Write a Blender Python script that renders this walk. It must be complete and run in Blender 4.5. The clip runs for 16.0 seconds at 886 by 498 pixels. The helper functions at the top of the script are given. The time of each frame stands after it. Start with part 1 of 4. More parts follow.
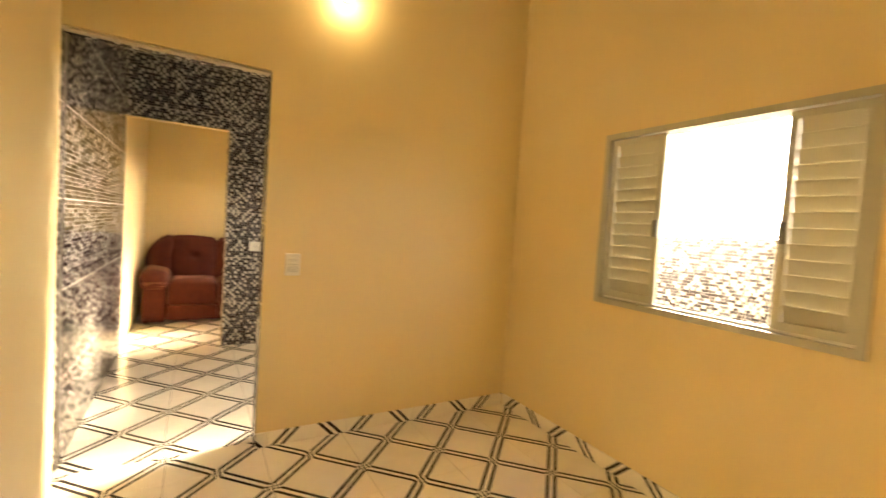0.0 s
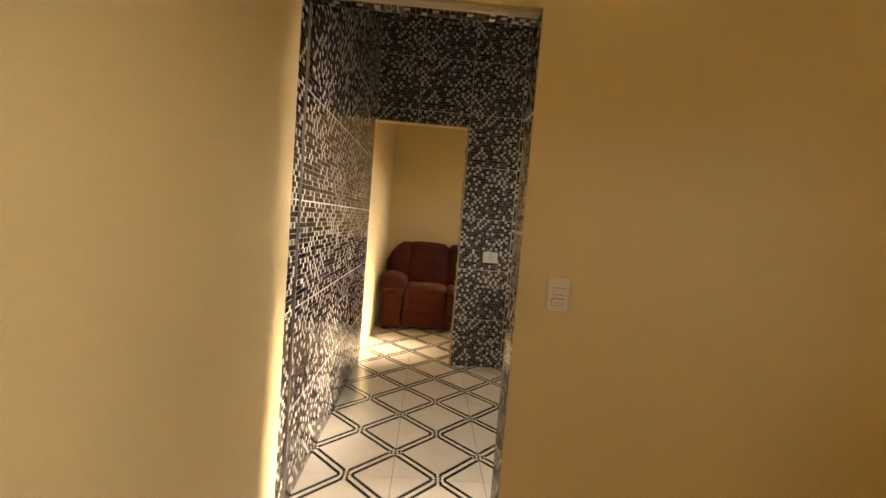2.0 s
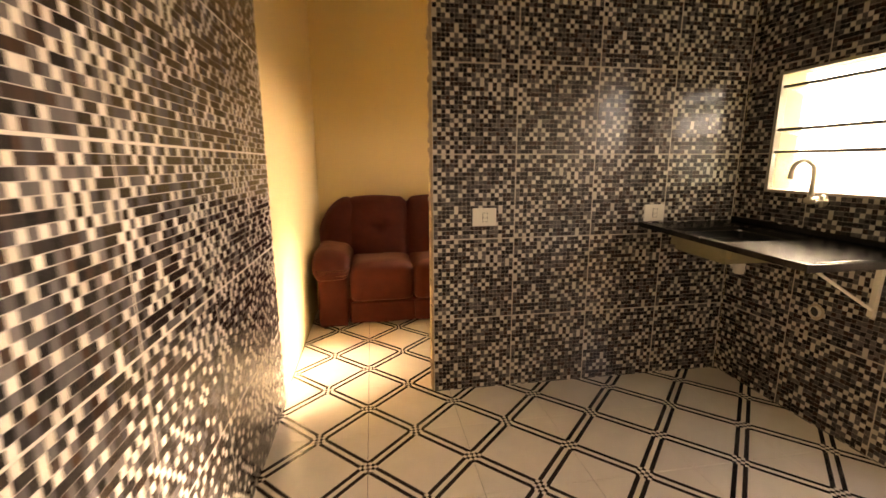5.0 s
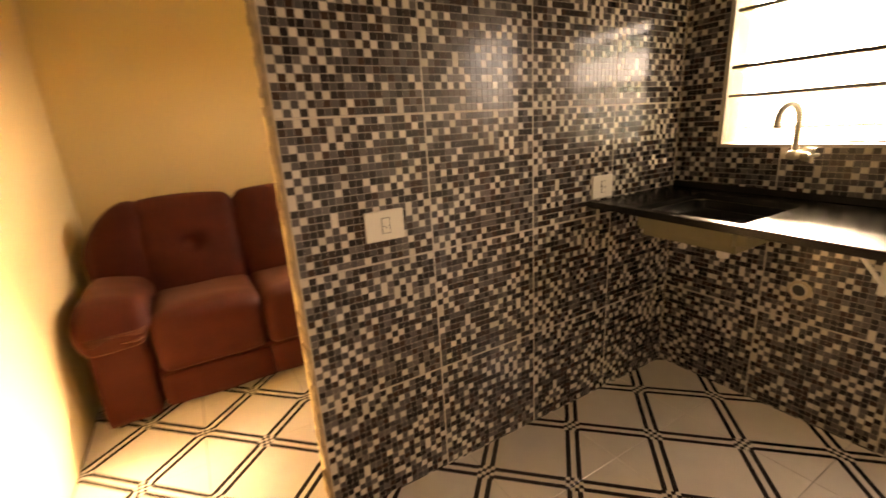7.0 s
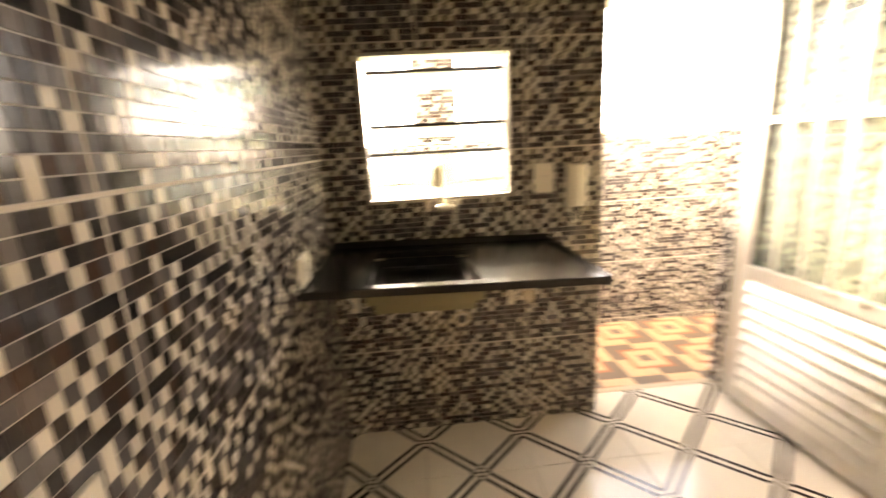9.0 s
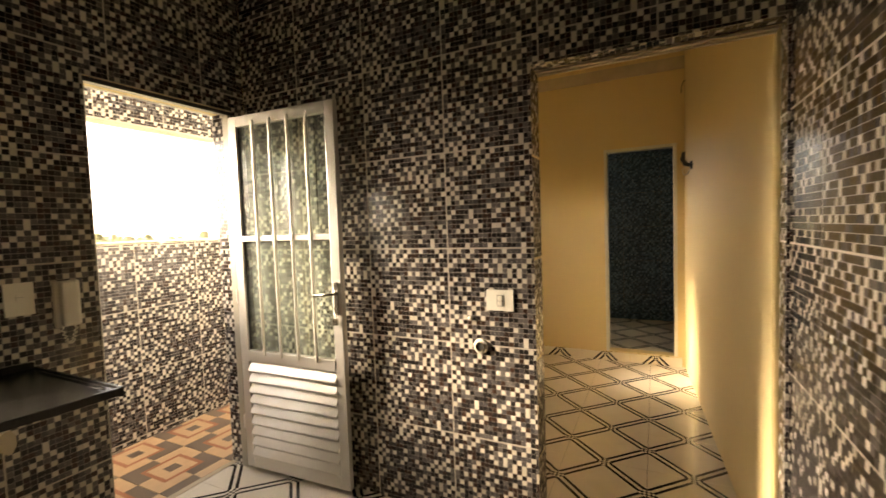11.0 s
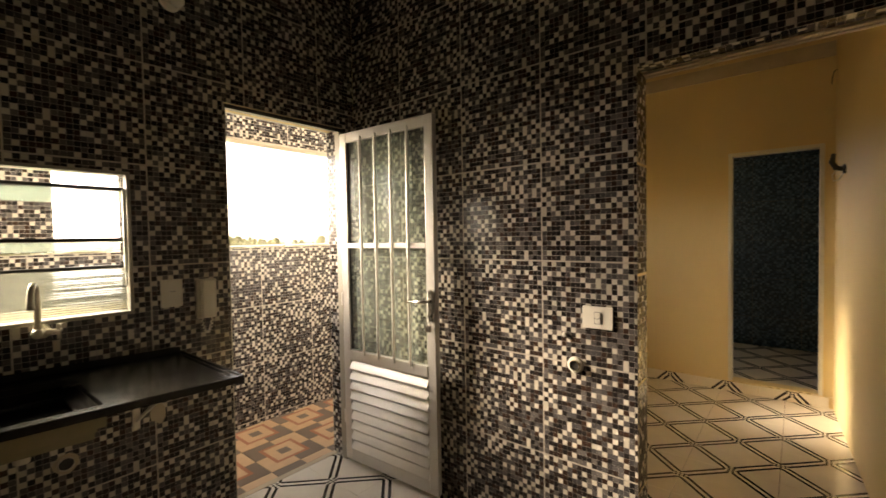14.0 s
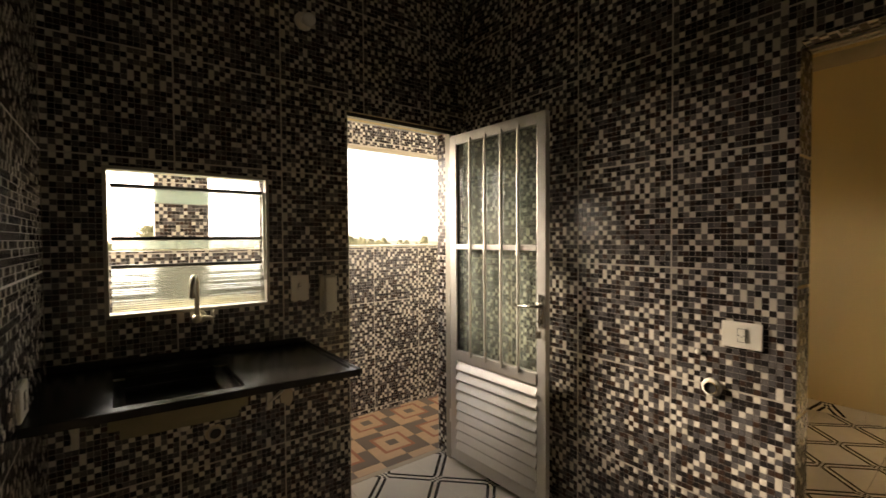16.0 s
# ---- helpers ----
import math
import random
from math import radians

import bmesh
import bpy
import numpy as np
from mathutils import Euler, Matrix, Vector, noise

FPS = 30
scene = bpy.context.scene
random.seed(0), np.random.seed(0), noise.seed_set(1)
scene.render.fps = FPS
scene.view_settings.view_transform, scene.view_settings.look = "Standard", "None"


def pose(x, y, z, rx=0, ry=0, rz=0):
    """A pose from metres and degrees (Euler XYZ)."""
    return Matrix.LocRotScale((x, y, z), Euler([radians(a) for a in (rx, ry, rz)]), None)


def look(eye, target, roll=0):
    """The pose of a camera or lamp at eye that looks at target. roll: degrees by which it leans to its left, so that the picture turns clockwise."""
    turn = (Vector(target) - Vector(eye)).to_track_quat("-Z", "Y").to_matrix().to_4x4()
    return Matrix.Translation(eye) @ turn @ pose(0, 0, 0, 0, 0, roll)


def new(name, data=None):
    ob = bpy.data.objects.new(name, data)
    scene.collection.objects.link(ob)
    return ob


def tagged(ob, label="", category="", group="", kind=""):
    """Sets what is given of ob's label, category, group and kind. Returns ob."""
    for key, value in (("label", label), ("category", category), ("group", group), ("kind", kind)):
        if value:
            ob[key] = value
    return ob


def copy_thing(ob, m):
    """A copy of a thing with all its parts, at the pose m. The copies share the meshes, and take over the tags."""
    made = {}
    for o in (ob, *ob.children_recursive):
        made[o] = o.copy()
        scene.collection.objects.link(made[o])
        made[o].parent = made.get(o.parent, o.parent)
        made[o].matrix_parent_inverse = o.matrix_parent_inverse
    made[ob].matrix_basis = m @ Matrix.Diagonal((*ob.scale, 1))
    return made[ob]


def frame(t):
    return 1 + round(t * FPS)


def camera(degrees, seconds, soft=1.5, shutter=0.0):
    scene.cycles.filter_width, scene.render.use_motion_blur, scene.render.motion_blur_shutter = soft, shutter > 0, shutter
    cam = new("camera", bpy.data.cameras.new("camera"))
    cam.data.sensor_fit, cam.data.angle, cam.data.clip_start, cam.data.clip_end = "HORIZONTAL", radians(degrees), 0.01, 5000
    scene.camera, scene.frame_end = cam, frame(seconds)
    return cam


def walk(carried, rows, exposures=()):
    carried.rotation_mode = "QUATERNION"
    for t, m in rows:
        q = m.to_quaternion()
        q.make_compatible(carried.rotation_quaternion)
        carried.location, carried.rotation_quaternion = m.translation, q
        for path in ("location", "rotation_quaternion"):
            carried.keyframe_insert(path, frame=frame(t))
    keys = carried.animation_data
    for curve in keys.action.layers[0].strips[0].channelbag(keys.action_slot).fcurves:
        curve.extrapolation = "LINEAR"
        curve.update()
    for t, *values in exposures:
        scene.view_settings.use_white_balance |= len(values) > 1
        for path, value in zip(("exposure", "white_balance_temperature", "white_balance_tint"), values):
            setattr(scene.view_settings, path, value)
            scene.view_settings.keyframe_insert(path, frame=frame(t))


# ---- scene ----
cam = camera(91.7, 16.0, shutter=0.6)
PATH = [
    (0, (0.409, 0.366, 1.302), (1.408, 2.096, 1.207), 3.8),
    (0.5, (0.376, 0.558, 1.302), (1.136, 2.406, 1.217), 3.2),
    (1, (0.403, 0.746, 1.264), (0.845, 2.694, 1.165), 3.9),
    (1.5, (0.414, 1.021, 1.274), (0.536, 3.017, 1.24), 3.5),
    (2, (0.385, 1.287, 1.289), (0.457, 3.281, 1.157), 4.6),
    (2.5, (0.336, 1.55, 1.296), (0.548, 3.535, 1.176), 4.6),
    (3, (0.323, 1.836, 1.293), (0.404, 3.828, 1.139), 2.4),
    (3.5, (0.304, 2.093, 1.291), (0.33, 4.083, 1.097), 1.0),
    (4, (0.261, 2.378, 1.317), (0.5, 4.361, 1.212), 1.7),
    (4.5, (0.294, 2.608, 1.292), (0.57, 4.574, 1.044), 1.1),
    (4.7, (0.33, 2.698, 1.286), (0.605, 4.647, 0.93), 0.5),
    (6.8, (0.417, 3.729, 1.26), (1.284, 5.465, 0.78), -4.0),
    (7, (0.443, 3.837, 1.278), (1.402, 5.506, 0.736), -3.6),
    (7.5, (0.445, 4.127, 1.318), (1.9, 5.417, 0.852), -3.1),
    (8, (0.482, 4.332, 1.309), (2.221, 5.214, 0.865), -3.9),
    (8.5, (0.579, 4.533, 1.337), (2.418, 5.151, 0.849), -6.8),
    (9, (0.592, 4.717, 1.359), (2.531, 4.578, 0.89), -3.2),
    (9.5, (0.475, 4.821, 1.389), (2.152, 3.797, 1.013), -2.4),
    (10, (0.354, 4.76, 1.406), (1.779, 3.371, 1.206), -1.3),
    (10.2, (0.338, 4.8, 1.41), (1.504, 3.186, 1.217), -1.8),
    (12.3, (0.181, 4.893, 1.43), (0.972, 3.057, 1.351), -2.1),
    (12.5, (0.194, 4.882, 1.431), (1.08, 3.091, 1.355), -2.0),
    (13, (0.22, 4.861, 1.433), (1.291, 3.173, 1.381), -2.0),
    (13.5, (0.237, 4.853, 1.435), (1.422, 3.242, 1.388), -1.6),
    (14, (0.245, 4.847, 1.435), (1.516, 3.304, 1.376), -1.0),
    (14.5, (0.255, 4.845, 1.43), (1.62, 3.384, 1.361), -0.8),
    (15, (0.267, 4.841, 1.43), (1.709, 3.457, 1.351), -0.7),
    (15.5, (0.285, 4.845, 1.432), (1.81, 3.552, 1.37), -0.3),
    (16, (0.309, 4.852, 1.437), (1.901, 3.643, 1.39), -0.3),
]
walk(cam, [(t, look(eye, target, roll)) for t, eye, target, roll in PATH],
     exposures=[(0, 4.85, 7600, 15), (1, 4.15, 7500, 19), (2, 3.75, 7200, 17), (3.5, 3.72, 7600, 21), (4.5, 4.1, 8300, 26), (7, 4.45, 9900, 31), (8, 4.95, 8000, 24), (8.5, 5.05, 8300, 26), (9, 4.75, 7900, 20), (9.5, 4.0, 7800, 18), (10, 3.3, 7900, 16), (12.5, 3.35, 7800, 16), (13.5, 2.9, 7600, 16), (14.5, 2.72, 7400, 16), (16, 2.3, 7300, 16)])

# ---- light ----
SUN_E, SUN_A = radians(22.0), radians(18.0)
world = bpy.data.worlds.new("sky")
scene.world = world
world.use_nodes = True
wn = world.node_tree
sky = wn.nodes.new("ShaderNodeTexSky")
sky.sky_type, sky.sun_disc = "NISHITA", False
sky.dust_density, sky.air_density, sky.ozone_density = 2.2, 1.0, 0.4
sky.sun_elevation, sky.sun_rotation = SUN_E, radians(90) - SUN_A
grey, haze = wn.nodes.new("ShaderNodeRGBToBW"), wn.nodes.new("ShaderNodeMix")   # white summer haze
haze.data_type = "RGBA"
haze.inputs[0].default_value = 0.65
wn.links.new(sky.outputs[0], grey.inputs[0])
wn.links.new(sky.outputs[0], haze.inputs[6])
wn.links.new(grey.outputs[0], haze.inputs[7])
wn.links.new(haze.outputs[2], wn.nodes["Background"].inputs[0])
wn.nodes["Background"].inputs[1].default_value = 0.15
sun = new("sun", bpy.data.lights.new("sun", "SUN"))
sun.data.energy, sun.data.angle, sun.data.color = 1.75, radians(12.0), (1.0, 0.9, 0.74)
sun.matrix_world = look((math.cos(SUN_E) * math.cos(SUN_A) * 30, math.cos(SUN_E) * math.sin(SUN_A) * 30, math.sin(SUN_E) * 30), (0, 0, 0))


# ---- materials ----
def mat(name, color, rough=0.5, metal=0.0, var=0.12, scale=6.0, bump=0.1, bscale=60.0, spec=0.5, coat=0.0):
    """A surface with cloudy variation at two scales and a fine relief."""
    m = bpy.data.materials.new(name)
    m.use_nodes = True
    nt = m.node_tree
    b = nt.nodes["Principled BSDF"]
    b.inputs["Roughness"].default_value, b.inputs["Metallic"].default_value = rough, metal
    b.inputs["Specular IOR Level"].default_value, b.inputs["Coat Weight"].default_value = spec, coat
    tc = nt.nodes.new("ShaderNodeTexCoord")
    n1, n2 = nt.nodes.new("ShaderNodeTexNoise"), nt.nodes.new("ShaderNodeTexNoise")
    n1.inputs["Scale"].default_value, n2.inputs["Scale"].default_value = scale, bscale
    n1.inputs["Detail"].default_value = 4
    for n in (n1, n2):
        nt.links.new(tc.outputs["Object"], n.inputs["Vector"])
    mix = nt.nodes.new("ShaderNodeMix")
    mix.data_type = "RGBA"
    mix.inputs[6].default_value = [c * (1 - var) for c in color] + [1]
    mix.inputs[7].default_value = [min(1, c * (1 + var)) for c in color] + [1]
    nt.links.new(n1.outputs[0], mix.inputs[0])
    nt.links.new(mix.outputs[2], b.inputs["Base Color"])
    if bump:
        bp = nt.nodes.new("ShaderNodeBump")
        bp.inputs["Strength"].default_value, bp.inputs["Distance"].default_value = bump, 0.003
        nt.links.new(n2.outputs[0], bp.inputs["Height"])
        nt.links.new(bp.outputs[0], b.inputs["Normal"])
    return m


def math_node(nt, op, a, b=None):
    n = nt.nodes.new("ShaderNodeMath")
    n.operation = op
    for i, v in enumerate((a, b)):
        if v is None:
            continue
        if isinstance(v, (int, float)):
            n.inputs[i].default_value = v
        else:
            nt.links.new(v, n.inputs[i])
    return n.outputs[0]


def glaze_material(name, tones, rough):
    """A glazed mosaic square: a few near tones, picked square by square."""
    m = bpy.data.materials.new(name)
    m.use_nodes = True
    nt = m.node_tree
    b = nt.nodes["Principled BSDF"]
    b.inputs["Specular IOR Level"].default_value = 0.38
    geo, info = nt.nodes.new("ShaderNodeNewGeometry"), nt.nodes.new("ShaderNodeObjectInfo")
    com = nt.nodes.new("ShaderNodeCombineXYZ")
    nt.links.new(geo.outputs["Random Per Island"], com.inputs[0])
    nt.links.new(info.outputs["Random"], com.inputs[1])
    pick = nt.nodes.new("ShaderNodeTexWhiteNoise")
    pick.noise_dimensions = "2D"
    nt.links.new(com.outputs[0], pick.inputs["Vector"])
    ramp = nt.nodes.new("ShaderNodeValToRGB")
    el = ramp.color_ramp.elements
    el[0].color, el[1].color = (*tones[0], 1), (*tones[-1], 1)
    for k, c in enumerate(tones[1:-1]):
        el.new((k + 1) / (len(tones) - 1)).color = (*c, 1)
    nt.links.new(pick.outputs["Value"], ramp.inputs[0])
    nt.links.new(ramp.outputs[0], b.inputs["Base Color"])
    nt.links.new(math_node(nt, "ADD", math_node(nt, "MULTIPLY", geo.outputs["Random Per Island"], 0.08), rough), b.inputs["Roughness"])
    tc, n = nt.nodes.new("ShaderNodeTexCoord"), nt.nodes.new("ShaderNodeTexNoise")
    n.inputs["Scale"].default_value = 35
    nt.links.new(tc.outputs["Object"], n.inputs["Vector"])
    bp = nt.nodes.new("ShaderNodeBump")
    bp.inputs["Strength"].default_value, bp.inputs["Distance"].default_value = 0.03, 0.002
    nt.links.new(n.outputs[0], bp.inputs["Height"])
    nt.links.new(bp.outputs[0], b.inputs["Normal"])
    return m


def floor_material():
    """Cream ceramic with a diamond of double dark bands and chequered knots; one tile spans one unit of FT."""
    m = mat("floor_ceramic", (0.82, 0.75, 0.63), 0.13, var=0.08, scale=9, bump=0.02, bscale=25, spec=0.5)
    nt = m.node_tree
    b = nt.nodes["Principled BSDF"]
    base = b.inputs["Base Color"].links[0].from_socket
    tc = nt.nodes.new("ShaderNodeTexCoord")
    sep = nt.nodes.new("ShaderNodeSeparateXYZ")
    nt.links.new(tc.outputs["Object"], sep.inputs[0])
    a = math_node(nt, "ABSOLUTE", sep.outputs[0])
    c = math_node(nt, "ABSOLUTE", sep.outputs[1])
    k = 1 / math.sqrt(2)
    d1 = math_node(nt, "MULTIPLY", math_node(nt, "SUBTRACT", math_node(nt, "ADD", a, c), FT / 2), k)
    d2 = math_node(nt, "MULTIPLY", math_node(nt, "SUBTRACT", math_node(nt, "ABSOLUTE", math_node(nt, "SUBTRACT", a, c)), FT / 2), k)
    e1, e2 = math_node(nt, "ABSOLUTE", d1), math_node(nt, "ABSOLUTE", d2)
    band = math_node(nt, "MULTIPLY", math_node(nt, "GREATER_THAN", e1, 0.0095), math_node(nt, "LESS_THAN", e1, 0.0275))
    knot = math_node(nt, "MULTIPLY", math_node(nt, "LESS_THAN", e1, 0.031), math_node(nt, "LESS_THAN", e2, 0.031))
    s = 0.0155
    q = [math_node(nt, "FLOOR", math_node(nt, "DIVIDE", math_node(nt, "ADD", d, 0.031), s)) for d in (d1, d2)]
    check = math_node(nt, "FLOORED_MODULO", math_node(nt, "ADD", q[0], q[1]), 2.0)
    dark = math_node(nt, "ADD", math_node(nt, "MULTIPLY", band, math_node(nt, "SUBTRACT", 1.0, knot)), math_node(nt, "MULTIPLY", knot, check))
    mix = nt.nodes.new("ShaderNodeMix")
    mix.data_type = "RGBA"
    mix.inputs[7].default_value = (0.032, 0.024, 0.02, 1)
    nt.links.new(dark, mix.inputs[0])
    nt.links.new(base, mix.inputs[6])
    nt.links.new(mix.outputs[2], b.inputs["Base Color"])
    return m


def terrace_material():
    """Terracotta tile: four ochre quarters, a framed ochre square with a grey heart, grey corners."""
    m = mat("terrace_ceramic", (0.58, 0.385, 0.22), 0.35, var=0.15, scale=14, bump=0.05)
    nt = m.node_tree
    b = nt.nodes["Principled BSDF"]
    cloud = b.inputs["Base Color"].links[0].from_socket
    tc = nt.nodes.new("ShaderNodeTexCoord")
    sep = nt.nodes.new("ShaderNodeSeparateXYZ")
    nt.links.new(tc.outputs["Object"], sep.inputs[0])
    x, y = sep.outputs[0], sep.outputs[1]
    ax, ay = math_node(nt, "ABSOLUTE", x), math_node(nt, "ABSOLUTE", y)
    r = math_node(nt, "MAXIMUM", ax, ay)
    col = cloud
    same = math_node(nt, "GREATER_THAN", math_node(nt, "MULTIPLY", x, y), 0.0)
    edge = math_node(nt, "GREATER_THAN", r, FT * 0.27)
    strip = math_node(nt, "MULTIPLY", math_node(nt, "GREATER_THAN", r, FT * 0.215), math_node(nt, "LESS_THAN", r, FT * 0.27))
    heart = math_node(nt, "LESS_THAN", r, FT * 0.085)
    for mask, c in ((math_node(nt, "MULTIPLY", edge, same), (0.17, 0.125, 0.09)), (strip, (0.38, 0.14, 0.065)), (heart, (0.16, 0.12, 0.09))):
        mix = nt.nodes.new("ShaderNodeMix")
        mix.data_type = "RGBA"
        mix.inputs[7].default_value = (*c, 1)
        nt.links.new(mask, mix.inputs[0])
        nt.links.new(col, mix.inputs[6])
        col = mix.outputs[2]
    nt.links.new(col, b.inputs["Base Color"])
    return m


FT = 0.459
WT = 0.4475
PAINT = mat("yellow_paint", (0.71, 0.56, 0.285), 0.55, var=0.05, scale=1.3, bump=0.12, bscale=90)
WHITE = mat("white_plaster", (0.78, 0.76, 0.7), 0.8, var=0.05, scale=2)
# dark colour for the unseen kitchen ceiling, holds down bounce light
DIM_CEILING = mat("dim_ceiling", (0.13, 0.12, 0.108), 0.9, var=0.2, scale=3, bump=0.3)
CEMENT = mat("bare_plaster", (0.5, 0.42, 0.3), 0.85, var=0.2, scale=9, bump=0.4)
GROUT = mat("grout", (0.52, 0.46, 0.38), 0.7, var=0.12, scale=12, bump=0.15)
GROUT_GREY = mat("grey_grout", (0.36, 0.325, 0.285), 0.7, var=0.12, scale=12, bump=0.1)
CREAM_SQ = glaze_material("cream_glaze", [(0.5, 0.45, 0.36), (0.58, 0.525, 0.435), (0.66, 0.6, 0.51)], 0.12)
GREY_SQ = glaze_material("grey_glaze", [(0.055, 0.05, 0.05), (0.09, 0.082, 0.08), (0.14, 0.125, 0.112)], 0.12)
DARK_SQ = glaze_material("dark_glaze", [(0.017, 0.0145, 0.014), (0.026, 0.022, 0.0205), (0.05, 0.028, 0.019)], 0.11)
FLOOR_JOINT = mat("floor_joint", (0.17, 0.115, 0.07), 0.85, var=0.3, scale=15, bump=0.15)
FLOOR = floor_material()
TERRACE = terrace_material()
ALU = mat("aluminium", (0.66, 0.64, 0.59), 0.36, 0.55, var=0.08, scale=8, bump=0.03)
ALU_PALE = mat("pale_aluminium", (0.68, 0.66, 0.58), 0.42, 0.5, var=0.06, scale=8, bump=0.03)
FRAME = mat("dull_frame", (0.36, 0.335, 0.27), 0.45, 0.3, var=0.1, scale=8, bump=0.03)
SHUTTER = mat("shutter_aluminium", (0.43, 0.41, 0.31), 0.45, 0.25, var=0.08, scale=8, bump=0.03)
BLACK = mat("black_granite", (0.02, 0.018, 0.016), 0.24, var=0.5, scale=160, bump=0.02, spec=0.16)
PLASTIC = mat("white_plastic", (0.72, 0.68, 0.58), 0.35, var=0.03, scale=5, bump=0.02)
DARK = mat("dark_slot", (0.03, 0.028, 0.025), 0.5)
LEATHER = mat("brown_suede", (0.054, 0.0078, 0.0036), 0.72, var=0.45, scale=9, bump=0.45, bscale=120, spec=0.2)
LEATHER.node_tree.nodes["Principled BSDF"].inputs["Sheen Weight"].default_value = 0.18
LEATHER.node_tree.nodes["Principled BSDF"].inputs["Sheen Tint"].default_value = (0.9, 0.45, 0.25, 1)
CHROME = mat("brushed_steel", (0.55, 0.52, 0.46), 0.25, 1.0, var=0.08, scale=10, bump=0.02)
GLASS = bpy.data.materials.new("clear_glass")
GLASS.use_nodes = True
_g = GLASS.node_tree.nodes["Principled BSDF"]
_g.inputs["Transmission Weight"].default_value, _g.inputs["Roughness"].default_value = 1.0, 0.02
_g.inputs["Base Color"].default_value, _g.inputs["IOR"].default_value = (0.86, 0.93, 0.88, 1), 1.45


# ---- building helpers ----
def mesh_of(name, bm, material=None):
    me = bpy.data.meshes.new(name)
    bm.to_mesh(me)
    bm.free()
    if material:
        me.materials.append(material)
    return me


def part(name, bm, material, parent, label=""):
    ob = new(name, mesh_of(name, bm, material))
    ob.parent = parent
    return tagged(ob, label)


def smooth(ob):
    for p in ob.data.polygons:
        p.use_smooth = True
    return ob


def thing(name, bm, material, label, category, group="", kind=""):
    return tagged(new(name, mesh_of(name, bm, material)), label, category, group, kind)


def hub(name, m, label, category, group="", kind=""):
    ob = new(name)
    ob.empty_display_size = 0.1
    ob.matrix_world = m
    return tagged(ob, label, category, group, kind)


def box(x0, x1, y0, y1, z0, z1, bevel=0.0, seg=2, bm=None):
    t = bmesh.new()
    bmesh.ops.create_cube(t, size=1, matrix=Matrix.LocRotScale(((x0 + x1) / 2, (y0 + y1) / 2, (z0 + z1) / 2), None, (x1 - x0, y1 - y0, z1 - z0)))
    if bevel:
        bmesh.ops.bevel(t, geom=t.edges[:], offset=bevel, segments=seg, affect="EDGES", profile=0.6)
    return joined(bm, t)


def joined(bm, t):
    if bm is None:
        return t
    tmp = bpy.data.meshes.new("tmp")
    t.to_mesh(tmp)
    t.free()
    bm.from_mesh(tmp)
    bpy.data.meshes.remove(tmp)
    return bm


def tube(points, radius, sides=10, bm=None, caps=True):
    """A round bar along a line of points."""
    t = bmesh.new()
    pts = [Vector(p) for p in points]
    rings = []
    ref = Vector((0, 0, 1)) if abs((pts[1] - pts[0]).normalized().z) < 0.9 else Vector((1, 0, 0))
    for i, p in enumerate(pts):
        d = (pts[min(i + 1, len(pts) - 1)] - pts[max(i - 1, 0)]).normalized()
        u = d.cross(ref).normalized()
        v = d.cross(u).normalized()
        ref = -v if ref.dot(-v) > 0 else v
        r = radius[i] if isinstance(radius, (list, tuple)) else radius
        rings.append([t.verts.new(p + (u * math.cos(a) + v * math.sin(a)) * r) for a in [2 * math.pi * k / sides for k in range(sides)]])
    for r0, r1 in zip(rings, rings[1:]):
        for k in range(sides):
            t.faces.new((r0[k], r0[(k + 1) % sides], r1[(k + 1) % sides], r1[k]))
    if caps:
        t.faces.new(rings[0][::-1])
        t.faces.new(rings[-1])
    bmesh.ops.recalc_face_normals(t, faces=t.faces[:])
    return joined(bm, t)


def slab_with_holes(u0, u1, z0, z1, depth, holes):
    """A wall in its own plane: x along it, z up, y from 0 back to depth; holes go right through."""
    us = sorted({u0, u1, *[min(max(h[i], u0), u1) for h in holes for i in (0, 1)]})
    zs = sorted({z0, z1, *[min(max(h[i], z0), z1) for h in holes for i in (2, 3)]})

    def solid(i, j):
        if not (0 <= i < len(us) - 1 and 0 <= j < len(zs) - 1):
            return False
        cu, cz = (us[i] + us[i + 1]) / 2, (zs[j] + zs[j + 1]) / 2
        return not any(h[0] < cu < h[1] and h[2] < cz < h[3] for h in holes)

    bm = bmesh.new()
    cache = {}

    def v(i, y, j):
        if (i, y, j) not in cache:
            cache[i, y, j] = bm.verts.new((us[i], y, zs[j]))
        return cache[i, y, j]

    for i in range(len(us) - 1):
        for j in range(len(zs) - 1):
            if not solid(i, j):
                continue
            for y in (0, depth):
                bm.faces.new([v(i, y, j), v(i + 1, y, j), v(i + 1, y, j + 1), v(i, y, j + 1)])
            for di, dj, q in ((-1, 0, ((i, j), (i, j + 1))), (1, 0, ((i + 1, j), (i + 1, j + 1))), (0, -1, ((i, j), (i + 1, j))), (0, 1, ((i, j + 1), (i + 1, j + 1)))):
                if not solid(i + di, j + dj):
                    bm.faces.new([v(q[0][0], 0, q[0][1]), v(q[1][0], 0, q[1][1]), v(q[1][0], depth, q[1][1]), v(q[0][0], depth, q[0][1])])
    bmesh.ops.recalc_face_normals(bm, faces=bm.faces[:])
    return bm


def facing(x, y, z, angle):
    """The pose of a plane whose x runs along the wall and whose front looks to -y, turned by angle about z."""
    return pose(x, y, z, 0, 0, angle)


def wall(name, m, u0, u1, z0, z1, depth, holes, material, label):
    ob = thing(name, slab_with_holes(u0, u1, z0, z1, depth, holes), material, label, "wall", kind="structure")
    ob.matrix_world = m
    return ob


